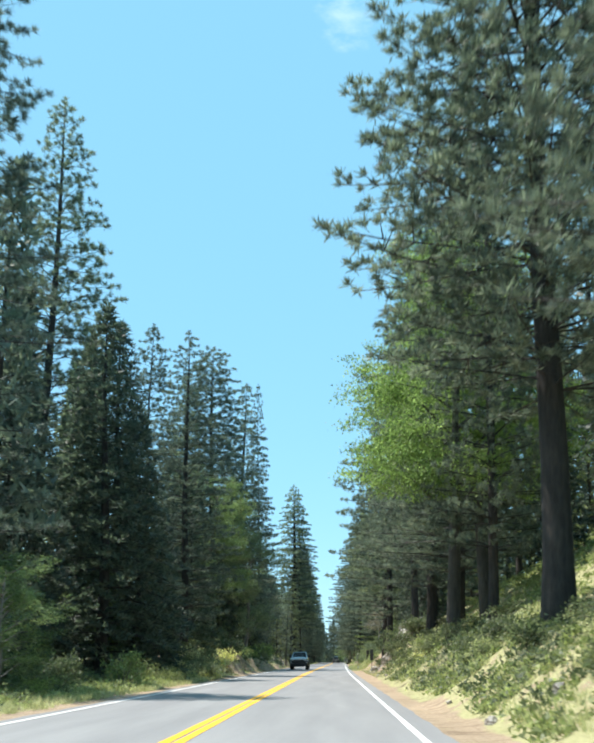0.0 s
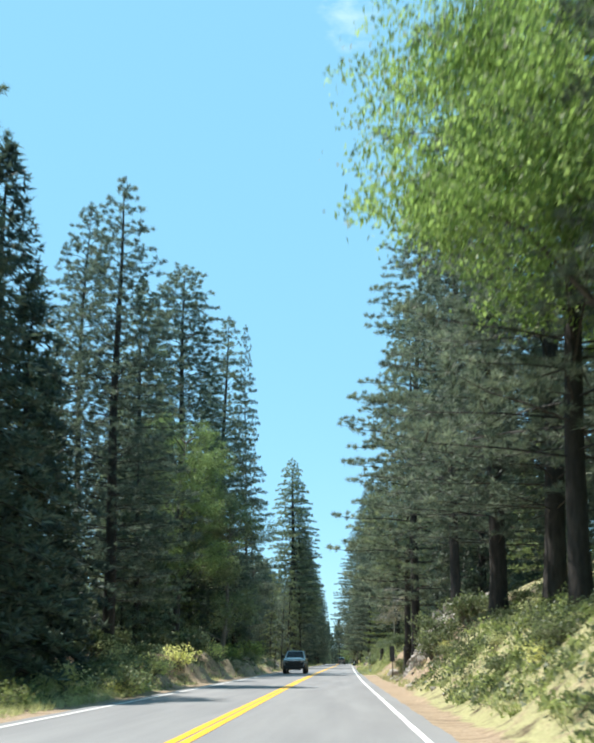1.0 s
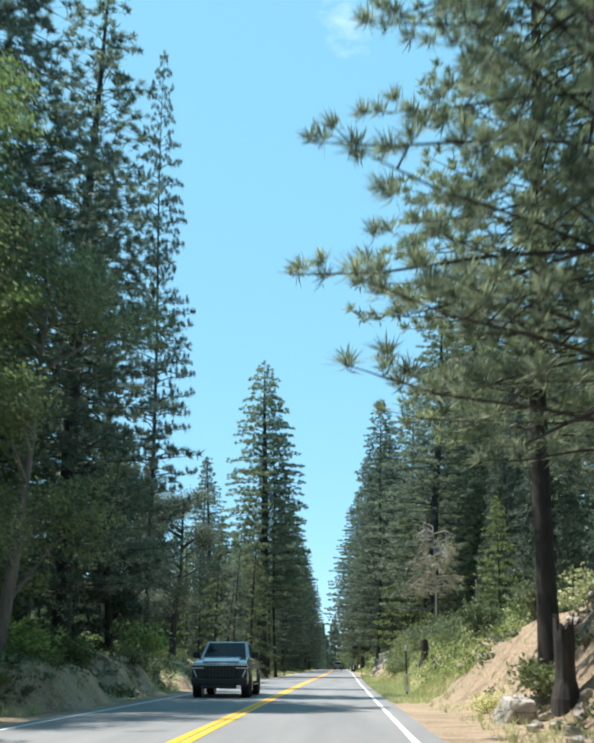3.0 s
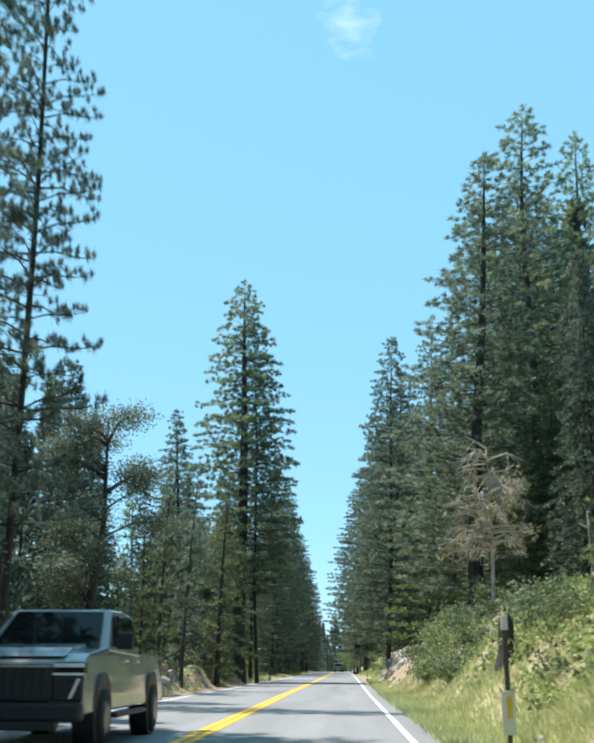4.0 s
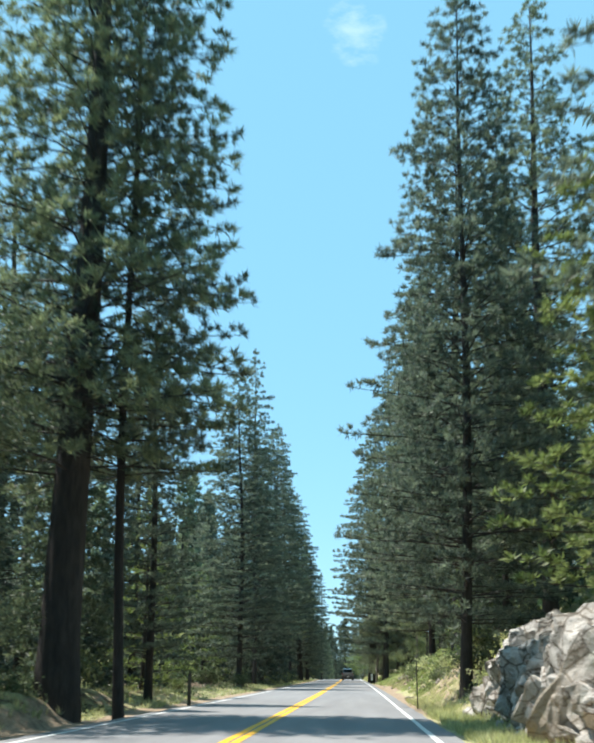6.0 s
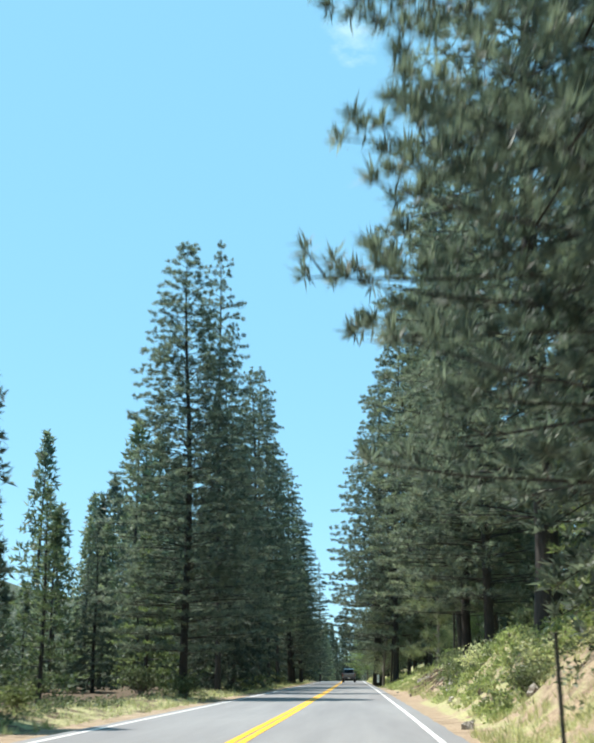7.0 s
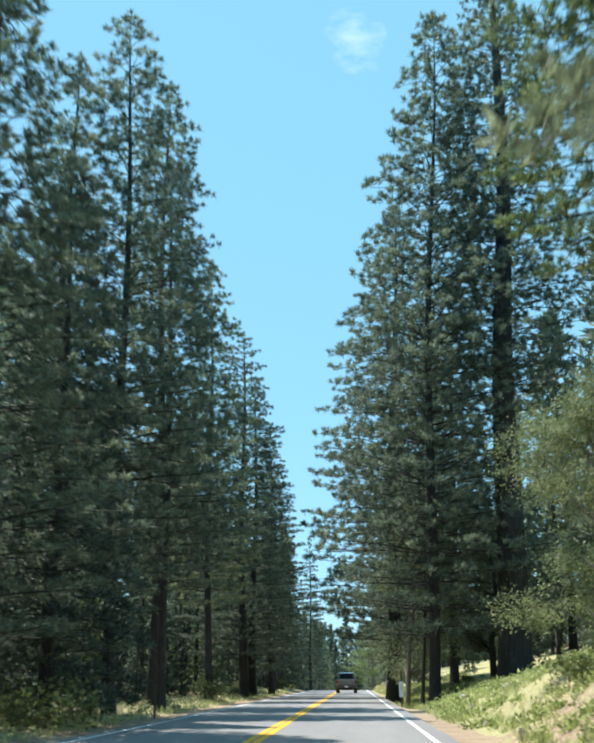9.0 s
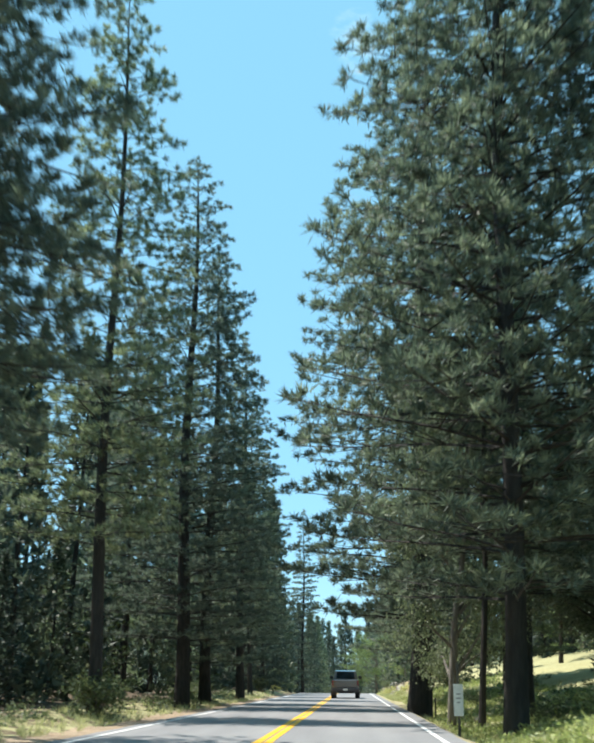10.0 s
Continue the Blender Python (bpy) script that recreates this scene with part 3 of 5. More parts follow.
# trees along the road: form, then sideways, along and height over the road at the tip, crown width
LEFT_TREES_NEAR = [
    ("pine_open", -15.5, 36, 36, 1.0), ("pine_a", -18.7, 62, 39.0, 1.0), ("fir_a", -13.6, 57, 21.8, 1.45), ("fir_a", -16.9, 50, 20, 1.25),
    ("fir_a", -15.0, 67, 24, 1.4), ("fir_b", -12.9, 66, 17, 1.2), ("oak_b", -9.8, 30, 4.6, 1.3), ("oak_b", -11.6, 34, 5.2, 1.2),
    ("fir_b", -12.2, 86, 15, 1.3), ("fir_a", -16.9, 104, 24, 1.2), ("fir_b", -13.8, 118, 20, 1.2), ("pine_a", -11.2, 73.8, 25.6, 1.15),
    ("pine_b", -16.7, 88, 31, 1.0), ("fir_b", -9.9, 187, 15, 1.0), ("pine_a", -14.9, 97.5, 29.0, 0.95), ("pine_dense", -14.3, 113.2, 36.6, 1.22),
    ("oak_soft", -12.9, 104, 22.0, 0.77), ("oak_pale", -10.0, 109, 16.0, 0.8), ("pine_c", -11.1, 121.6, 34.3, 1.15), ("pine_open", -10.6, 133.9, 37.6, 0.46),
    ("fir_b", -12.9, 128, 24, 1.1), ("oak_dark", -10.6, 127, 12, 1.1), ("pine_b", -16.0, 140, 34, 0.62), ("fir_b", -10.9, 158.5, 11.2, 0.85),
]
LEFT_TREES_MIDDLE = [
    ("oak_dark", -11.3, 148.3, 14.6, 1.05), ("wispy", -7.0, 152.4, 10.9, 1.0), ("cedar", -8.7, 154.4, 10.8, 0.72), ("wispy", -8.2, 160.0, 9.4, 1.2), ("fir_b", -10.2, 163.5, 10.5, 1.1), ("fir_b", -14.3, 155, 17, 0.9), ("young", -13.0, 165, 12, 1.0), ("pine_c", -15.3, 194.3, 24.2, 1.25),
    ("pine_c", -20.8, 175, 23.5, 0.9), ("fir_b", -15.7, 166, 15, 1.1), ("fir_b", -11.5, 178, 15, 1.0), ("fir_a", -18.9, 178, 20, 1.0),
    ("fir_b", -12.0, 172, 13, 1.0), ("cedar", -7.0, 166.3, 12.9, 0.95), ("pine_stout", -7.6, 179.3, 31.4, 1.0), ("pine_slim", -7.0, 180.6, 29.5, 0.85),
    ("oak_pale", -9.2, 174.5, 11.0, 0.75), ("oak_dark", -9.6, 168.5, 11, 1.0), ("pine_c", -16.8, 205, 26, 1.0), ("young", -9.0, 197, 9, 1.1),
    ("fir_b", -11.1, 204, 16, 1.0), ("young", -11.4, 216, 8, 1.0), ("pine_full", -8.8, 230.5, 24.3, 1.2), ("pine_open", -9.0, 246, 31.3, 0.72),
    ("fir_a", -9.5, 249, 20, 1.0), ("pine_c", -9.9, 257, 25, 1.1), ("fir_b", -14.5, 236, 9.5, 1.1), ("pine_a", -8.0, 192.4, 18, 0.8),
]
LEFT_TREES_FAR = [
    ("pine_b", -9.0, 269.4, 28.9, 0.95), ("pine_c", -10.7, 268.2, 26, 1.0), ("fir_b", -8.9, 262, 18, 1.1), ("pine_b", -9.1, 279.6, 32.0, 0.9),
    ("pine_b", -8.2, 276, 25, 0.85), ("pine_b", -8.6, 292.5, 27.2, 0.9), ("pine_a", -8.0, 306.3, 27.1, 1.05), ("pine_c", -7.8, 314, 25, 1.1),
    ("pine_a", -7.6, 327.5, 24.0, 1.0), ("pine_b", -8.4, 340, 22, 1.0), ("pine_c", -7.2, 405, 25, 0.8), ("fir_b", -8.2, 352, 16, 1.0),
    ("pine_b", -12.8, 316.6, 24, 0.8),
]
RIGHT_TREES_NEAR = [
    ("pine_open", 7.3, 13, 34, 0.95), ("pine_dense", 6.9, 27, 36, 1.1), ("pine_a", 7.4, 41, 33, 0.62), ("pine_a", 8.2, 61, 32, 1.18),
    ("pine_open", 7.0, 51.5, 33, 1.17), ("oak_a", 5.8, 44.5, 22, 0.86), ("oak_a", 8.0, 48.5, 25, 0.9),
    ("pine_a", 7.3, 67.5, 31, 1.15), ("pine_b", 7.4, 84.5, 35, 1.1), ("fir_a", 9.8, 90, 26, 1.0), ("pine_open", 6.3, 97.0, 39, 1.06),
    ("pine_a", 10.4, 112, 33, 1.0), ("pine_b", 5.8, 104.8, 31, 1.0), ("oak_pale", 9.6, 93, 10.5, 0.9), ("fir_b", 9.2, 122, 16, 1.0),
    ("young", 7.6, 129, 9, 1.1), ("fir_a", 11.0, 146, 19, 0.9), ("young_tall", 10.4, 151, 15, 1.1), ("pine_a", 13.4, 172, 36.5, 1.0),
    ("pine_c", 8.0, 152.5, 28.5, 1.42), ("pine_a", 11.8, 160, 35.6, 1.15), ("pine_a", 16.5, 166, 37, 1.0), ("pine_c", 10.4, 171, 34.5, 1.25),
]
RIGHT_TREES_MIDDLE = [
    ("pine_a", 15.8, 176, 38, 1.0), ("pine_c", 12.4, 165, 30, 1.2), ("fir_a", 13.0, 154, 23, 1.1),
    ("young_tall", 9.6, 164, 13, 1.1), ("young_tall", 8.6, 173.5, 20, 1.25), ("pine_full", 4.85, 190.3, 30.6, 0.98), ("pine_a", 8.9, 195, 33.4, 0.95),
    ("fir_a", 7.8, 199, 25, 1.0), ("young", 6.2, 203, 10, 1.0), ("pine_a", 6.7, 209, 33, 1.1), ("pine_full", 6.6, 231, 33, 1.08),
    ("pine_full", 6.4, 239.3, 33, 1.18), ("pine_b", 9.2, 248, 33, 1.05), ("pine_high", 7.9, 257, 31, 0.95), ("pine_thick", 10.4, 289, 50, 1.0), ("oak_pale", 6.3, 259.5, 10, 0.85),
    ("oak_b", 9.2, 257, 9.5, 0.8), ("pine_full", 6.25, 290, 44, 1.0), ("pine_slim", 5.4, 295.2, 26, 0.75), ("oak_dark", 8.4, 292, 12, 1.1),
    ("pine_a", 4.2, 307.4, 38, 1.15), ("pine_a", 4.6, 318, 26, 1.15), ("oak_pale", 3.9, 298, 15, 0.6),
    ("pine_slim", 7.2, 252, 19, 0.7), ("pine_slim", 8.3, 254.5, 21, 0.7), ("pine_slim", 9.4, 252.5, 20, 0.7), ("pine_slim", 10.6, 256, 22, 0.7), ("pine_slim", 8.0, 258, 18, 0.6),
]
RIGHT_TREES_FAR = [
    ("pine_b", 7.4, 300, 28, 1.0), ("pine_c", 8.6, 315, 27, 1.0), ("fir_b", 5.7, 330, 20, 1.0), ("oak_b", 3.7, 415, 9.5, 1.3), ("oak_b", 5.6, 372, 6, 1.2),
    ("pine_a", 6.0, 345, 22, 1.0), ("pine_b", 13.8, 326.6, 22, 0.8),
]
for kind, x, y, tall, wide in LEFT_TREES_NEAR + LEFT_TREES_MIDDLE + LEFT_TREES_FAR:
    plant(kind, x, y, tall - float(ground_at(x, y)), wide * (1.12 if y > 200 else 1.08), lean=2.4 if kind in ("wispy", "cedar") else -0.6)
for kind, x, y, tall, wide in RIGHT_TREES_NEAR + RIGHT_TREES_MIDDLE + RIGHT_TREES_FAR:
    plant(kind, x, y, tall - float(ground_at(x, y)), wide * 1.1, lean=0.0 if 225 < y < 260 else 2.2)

# the forest behind the front rows
DEEP = "trees deep in the forest"
wood = random.Random(11)
for side in (-1, 1):
    y = 5.0
    while y < 345:
        y += wood.uniform(3.2, 5.6)
        depth = wood.random() ** 1.4
        x = 13.0 + 22.0 * depth if side > 0 else -(16.0 + 22.0 * depth)
        roof = 26
        if side < 0 and 136 < y < 178:
            roof = 13
        if side < 0 and 190 < y < 285:
            roof = 12
        if side > 0 and 106 < y < 158:
            roof = 15
        if side > 0 and 262 < y < 325 and x < 24:
            continue
        plant(wood.choice(("far_pine", "far_fir", "far_pine")), x, y, roof * wood.uniform(0.7, 1.05), wood.uniform(0.9, 1.2), group=DEEP)
# both sides of the road past the crest, and the wood that closes the view
for side in (-1, 1):
    y = 352.0
    while y < 600:
        y += wood.uniform(3.5, 6.5)
        x = -1.9 + side * (7.0 + 9 * wood.random() ** 2)
        if side < 0 and 400 < y < 450:
            x -= 7
        plant(wood.choice(("far_pine", "far_fir")), x, y, wood.uniform(15, 21), wood.uniform(0.9, 1.1), group=DEEP)
for k in range(44):
    plant(wood.choice(("far_pine", "far_fir")), -32 + 64 * (k + wood.random()) / 44, wood.uniform(590, 660), wood.uniform(22, 31), 1.1, group=DEEP)
# the thick wood behind the last rows on the left
for k in range(46):
    y = 262 + 170 * (k + wood.random()) / 46
    plant(wood.choice(("far_pine", "far_fir", "far_fir")), -wood.uniform(12.0, 25.0), y, wood.uniform(13, 24), wood.uniform(0.9, 1.2), group=DEEP)
# tall pines behind the thick trunk
for x, y, tall in ((15.0, 303, 25), (17.5, 297, 28), (20.0, 306, 26), (16.5, 315, 24), (22.5, 300, 27), (18.5, 289, 25)):
    plant("far_pine", x, y, tall, 1.15, group=DEEP)
# low firs behind the open slope on the right
for k in range(26):
    y = 285 + 125 * (k + wood.random()) / 26
    plant(wood.choice(("far_fir", "far_pine")), wood.uniform(13.0, 24.0), y, wood.uniform(9, 17), wood.uniform(1.0, 1.3), group=DEEP)
# the low growth between the trunks
for k in range(130):
    y = 12 + 340 * (k + wood.random()) / 130
    side = -1 if k % 2 else 1
    x = wood.uniform(10.0, 17) if side > 0 else -wood.uniform(12.5, 20)
    if side > 0 and 255 < y < 322:
        continue
    plant(wood.choice(("far_fir", "far_fir", "young")), x, y, wood.uniform(4.5, 10.5), wood.uniform(1.0, 1.5), group=DEEP)

# ---------------------------------------------------------------- ground and road
def spaced(inner, outer):
    return sorted(set(inner) | set(outer))


gx = spaced([round(v, 2) for v in np.arange(-16, 16.01, 0.3)], [-1800, -900, -400, -200, -110, -70, -50, -40, -32, -26, -22, -19, 19, 22, 26, 32, 40, 50, 70, 110, 200, 400, 900, 1800])
gy = spaced([round(v, 2) for v in np.arange(-12, 400.01, 0.55)], [-1500, -600, -250, -100, -50, -25, 410, 425, 440, 460, 480, 510, 540, 570, 600, 640, 700, 800, 1000, 1400, 2200, 3200])
X, Y = np.meshgrid(gx, gy)
Z = ground_at(X, Y)
rough = np.array([noise.noise(Vector((a * 0.55, c * 0.55, 3.3))) + 0.5 * noise.noise(Vector((a * 1.3, c * 1.3, 7.7))) for a, c in zip(X.ravel(), Y.ravel())]).reshape(X.shape)
mid = np.interp(Y, MID_Y, MID_X)
S, Q = X - mid - 3.5, mid - 3.6 - X
off_road = smooth(0.6, 2.4, np.maximum(S, Q))
Z = Z + rough * (0.16 + 0.36 * smooth(1.2, 2.2, Q) * smooth(6, 4, Q) * np.interp(Y, [60, 72, 170, 190], [0, 1, 1, 0])) * off_road * (np.abs(X) < 60)
w, h = len(gx), len(gy)
faces = [(j * w + i, j * w + i + 1, (j + 1) * w + i + 1, (j + 1) * w + i) for j in range(h - 1) for i in range(w - 1)]
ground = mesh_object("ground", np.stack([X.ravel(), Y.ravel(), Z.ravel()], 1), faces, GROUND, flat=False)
tagged(ground, "bare tan dirt, dry grass and brown forest floor", "ground", kind="structure")
# where the dirt is bare (red) and where dry grass grows (green)
slope = np.abs(np.gradient(Z, axis=1)) / np.maximum(np.gradient(X, axis=1), 0.05)
bare_r = np.interp(Y, [0, 20, 62, 72, 104, 112, 122, 150, 168, 185, 200, 215, 224, 230, 246, 254, 262, 285, 330, 350, 400], [0.3, 0.26, 0.22, 0.6, 0.62, 0.5, 0.27, 0.55, 0.5, 0.3, 0.4, 0.3, 0.3, 0.8, 0.8, 0.4, 0.2, 0.1, 0.15, 0.5, 0.5])
dirt_zone = np.where(S > 0, np.where(S < 1.3, np.interp(Y, [112, 122, 180, 190, 265, 285], [0.62, 0.34, 0.34, 0.62, 0.62, 0.4]), bare_r * (S < 7) + 0.1 * (slope > 0.45)), np.where(Q > 0, np.where(Q < 1.6, 0.56, 0.12 + 0.34 * (slope > 0.45)), 0.6))
grass_r = np.interp(Y, [0, 20, 30, 64, 75, 112, 125, 200, 215, 265, 300, 340], [0.6, 0.6, 0.42, 0.42, 0.34, 0.4, 0.75, 0.6, 0.85, 0.75, 0.85, 0.5])
grass_zone = np.where(S > 0, grass_r * smooth(24, 13, S) + 0.1, np.where(Q > 0, 0.45 * smooth(9, 2, Q), 0))
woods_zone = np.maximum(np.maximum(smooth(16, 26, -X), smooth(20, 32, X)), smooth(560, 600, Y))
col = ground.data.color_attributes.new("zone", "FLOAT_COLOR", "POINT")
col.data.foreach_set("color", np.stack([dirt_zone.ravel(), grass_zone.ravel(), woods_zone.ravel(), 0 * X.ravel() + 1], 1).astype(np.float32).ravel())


def strip(name, lo, hi, z, mat, y0=-40.0, y1=560.0, step=4.0, wob=0.0, parent=None, thick=0.0):
    """A band along the road between two distances from the middle line."""
    ys = np.arange(y0, y1 + 0.1, step)
    verts, fs = [], []
    for i, yy in enumerate(ys):
        mdl, zz = yellow_at(yy), float(crest(min(yy, 620.0))) + z
        verts += [(mdl + lo + wob * math.sin(yy * 1.7) + 0.6 * wob * math.sin(yy * 4.1), yy, zz), (mdl + hi + wob * math.sin(yy * 1.3 + 2) + 0.6 * wob * math.sin(yy * 3.3), yy, zz)]
        if i:
            k = 2 * i
            fs.append((k - 2, k - 1, k + 1, k))
    ob = mesh_object(name, verts, fs, mat, parent)
    if thick:
        solid = ob.modifiers.new("thickness", "SOLIDIFY")
        solid.thickness, solid.offset = thick, -1
    return ob


road = tagged(strip("road", -3.95, 3.95, 0.0, ASPHALT, wob=0.02, step=0.5, thick=0.08), "worn grey two-lane asphalt road", "road", kind="structure")
for name, a, c, mat, words in (("yellow_line", -0.175, -0.025, YELLOW, "worn yellow centre line"), ("yellow_line", 0.025, 0.175, YELLOW, "worn yellow centre line"),
                               ("white_line", 3.45, 3.56, WHITE, "worn white edge line"), ("white_line", -3.62, -3.50, WHITE, "worn white edge line")):
    tagged(strip(name, a, c, 0.006, mat, step=2.0, wob=0.006), words, "road marking", kind="structure")


# ---------------------------------------------------------------- roadside growth
def brush(seed, wide, tall, leaf, count, size, name="bush"):
    """A bush: crooked stems from one root and leaf sprays on them, uneven outside."""
    rng = np.random.default_rng(seed)
    root = new(name)
    stems, tips = ([], []), []
    for k in range(16):
        a, reach = rng.random() * 6.283, wide * rng.uniform(0.2, 0.55)
        end = np.array([math.cos(a) * reach, math.sin(a) * reach, tall * rng.uniform(0.35, 1.0) * (1 - 0.5 * (reach / wide))])
        kn = end * np.array([0.45, 0.45, 0.6]) + rng.normal(0, 0.05, 3)
        join(stems, tube([(0, 0, -0.1), kn, end], [0.022, 0.014, 0.006], 3))
        tips += [kn, (kn + end) / 2, end, end]
    tips = np.array(tips)
    c = tips[rng.integers(0, len(tips), count)] + rng.normal(0, 0.14 * wide, (count, 3)) * np.array([1, 1, 0.6])
    c[:, 2] = np.abs(c[:, 2])
    ax = rng.normal(0, 0.6, c.shape) + np.array([0, 0, 0.5])
    tagged(mesh_object("stemwork", stems[0], stems[1], GREYBARK, root), kind="stuff")
    tagged(triangle_mesh("foliage", blades(rng, c, ax, 2, size * 1.5, size, 0.5), leaf, root), kind="stuff")
    return root


BUSHES = {
    "green": (brush(21, 1.5, 1.2, BRUSH, 620, 0.085), "dull green manzanita bush on the roadside bank"),
    "wide": (brush(22, 2.2, 1.0, BRUSH, 760, 0.085), "low spreading olive-green bush on the bank"),
    "dry": (brush(23, 1.3, 0.7, GRASS, 450, 0.07), "dry straw-coloured shrub on bare dirt"),
    "sage": (brush(25, 1.7, 1.3, SAGE, 620, 0.085), "pale green leafy shrub on the dirt slope"),
    "bright": (brush(24, 1.6, 1.5, OAKSHADED, 600, 0.09), "bright leafy shrub at the forest edge"),
}
bush_used = set()


def put_bush(kind, x, y, size, sink=0.06):
    form, words = BUSHES[kind]
    m = pose(x, y, float(ground_at(x, y)) - sink, 0, 0, wood.uniform(0, 360))
    ob = form if kind not in bush_used else copy_thing(form, m)
    bush_used.add(kind)
    ob.matrix_basis = m
    ob.scale = (size, size, size * wood.uniform(0.8, 1.2))
    return tagged(ob, words, "bush", "bushes along the road")


def right_edge(y):
    return yellow_at(y) + 3.5


def left_edge(y):
    return yellow_at(y) - 3.6


# stretches of growth: kinds, from, to, how many, least and most distance from the road's edge, sizes
GROWTH_RIGHT = [
    (1, ("green", "wide", "dry", "dry"), 8, 56, 32, 2.4, 5.5, 0.35, 0.85), (1, ("green", "wide", "dry"), 56, 86, 16, 2.6, 6.0, 0.4, 0.85), (1, ("green", "dry", "bright"), 98, 118, 7, 2.4, 6.0, 0.6, 1.1), (1, ("green", "dry", "wide"), 86, 108, 9, 3.4, 6.5, 0.35, 0.7),
    (1, ("sage", "sage", "wide", "dry"), 116, 136, 20, 3.2, 6.4, 0.5, 1.0), (1, ("sage", "sage", "green", "wide"), 136, 155, 22, 2.5, 5.5, 0.5, 1.1), (1, ("sage", "sage", "green"), 138, 150, 16, 1.9, 4.0, 0.45, 0.85), (1, ("green", "wide", "sage"), 155, 168, 10, 4.4, 7.0, 0.6, 1.2), (1, ("green", "dry"), 184, 206, 12, 2.5, 6.0, 0.6, 1.2),
    (1, ("dry", "dry", "green", "wide"), 204, 226, 12, 2.4, 7.0, 0.5, 1.1), (1, ("dry", "green"), 226, 250, 7, 4.2, 7.0, 0.5, 1.0), (1, ("green", "sage", "wide"), 250, 264, 8, 3.4, 7.0, 0.5, 1.1), (1, ("wide", "green", "bright"), 262, 330, 9, 3.6, 8.0, 0.5, 1.0), (1, ("green", "dry"), 335, 390, 5, 1.8, 4.0, 0.7, 1.2),
]
GROWTH_LEFT = [
    (-1, ("bright", "wide", "green"), 26, 58, 16, 2.4, 6.0, 0.55, 1.05), (-1, ("green", "wide", "dry", "bright"), 70, 98, 10, 2.2, 5.5, 0.8, 1.6), (-1, ("green", "bright", "wide"), 100, 150, 9, 2.6, 6.5, 0.8, 1.5),
    (-1, ("green", "wide", "dry"), 150, 200, 9, 2.6, 6.0, 0.7, 1.4), (-1, ("green", "wide"), 200, 345, 14, 2.2, 7.0, 0.6, 1.3), (-1, ("dry", "green"), 350, 392, 6, 2.0, 4.5, 0.7, 1.2),
]
for side, kinds, y0, y1, count, near, far, lo, hi in GROWTH_RIGHT + GROWTH_LEFT:
    for k in range(count):
        y = y0 + (y1 - y0) * (k + wood.random()) / count
        off = near + (far - near) * wood.random()
        put_bush(wood.choice(kinds), right_edge(y) + off if side > 0 else left_edge(y) - off, y, wood.uniform(lo, hi))

for x, y, size in ((4.2, 72.0, 1.1), (4.9, 73.2, 1.25), (5.4, 71.2, 1.2), (4.6, 74.6, 0.9), (5.9, 73.0, 1.3)):
    put_bush("wide" if y > 73 else "green", x, y, size)
for k in range(9):
    y = 59 + 12 * (k + wood.random()) / 9
    put_bush(("dry", "sage", "dry")[k % 3], left_edge(y) - wood.uniform(1.5, 3.0), y, wood.uniform(0.7, 1.2))
for k in range(36):
    y = 64 + 116 * (k + wood.random()) / 36
    put_bush(wood.choice(("green", "wide", "green", "sage")), left_edge(y) - wood.uniform(2.2, 4.2), y, wood.uniform(0.35, 0.8), 0.12)


def grass(name, stretches, seed, label):
    """Dry grass: single blades in loose tufts."""
    rng = np.random.default_rng(seed)
    cs = []
    for side, y0, y1, count, near, far in stretches:
        y = rng.uniform(y0, y1, count)
        off = near + (far - near) * rng.random(count) ** 1.3
        mid = np.interp(y, MID_Y, MID_X)
        x = mid + 3.5 + off if side > 0 else mid - 3.6 - off
        cs.append(np.stack([x, y, ground_at(x, y) - 0.02], 1))
    c = np.concatenate(cs)
    ob = triangle_mesh(name, blades(rng, c, np.repeat([[0, 0, 1.0]], len(c), 0), 9, 0.24, 0.024, 0.4), GRASS, None)
    return tagged(ob, label, "grass", kind="stuff")


grass("dry_grass", [(1, 114, 150, 4600, 0.45, 2.7), (1, 116, 134, 1300, 2.2, 5.0), (1, 148, 168, 420, 0.5, 1.3), (1, 167, 184, 620, 0.7, 2.0), (1, 184, 200, 500, 0.8, 2.9), (1, 200, 262, 1500, 1.6, 6.0), (1, 262, 330, 2600, 1.2, 6.0), (1, 5, 60, 1200, 1.8, 5.0), (1, 60, 116, 500, 1.5, 4.0), (1, 330, 380, 900, 0.9, 2.5),
                    (-1, 15, 62, 1600, 1.2, 5.5), (-1, 62, 200, 1200, 1.5, 3.5), (-1, 190, 350, 1800, 1.3, 4.5)], 31, "pale dry grass on the roadside verge")


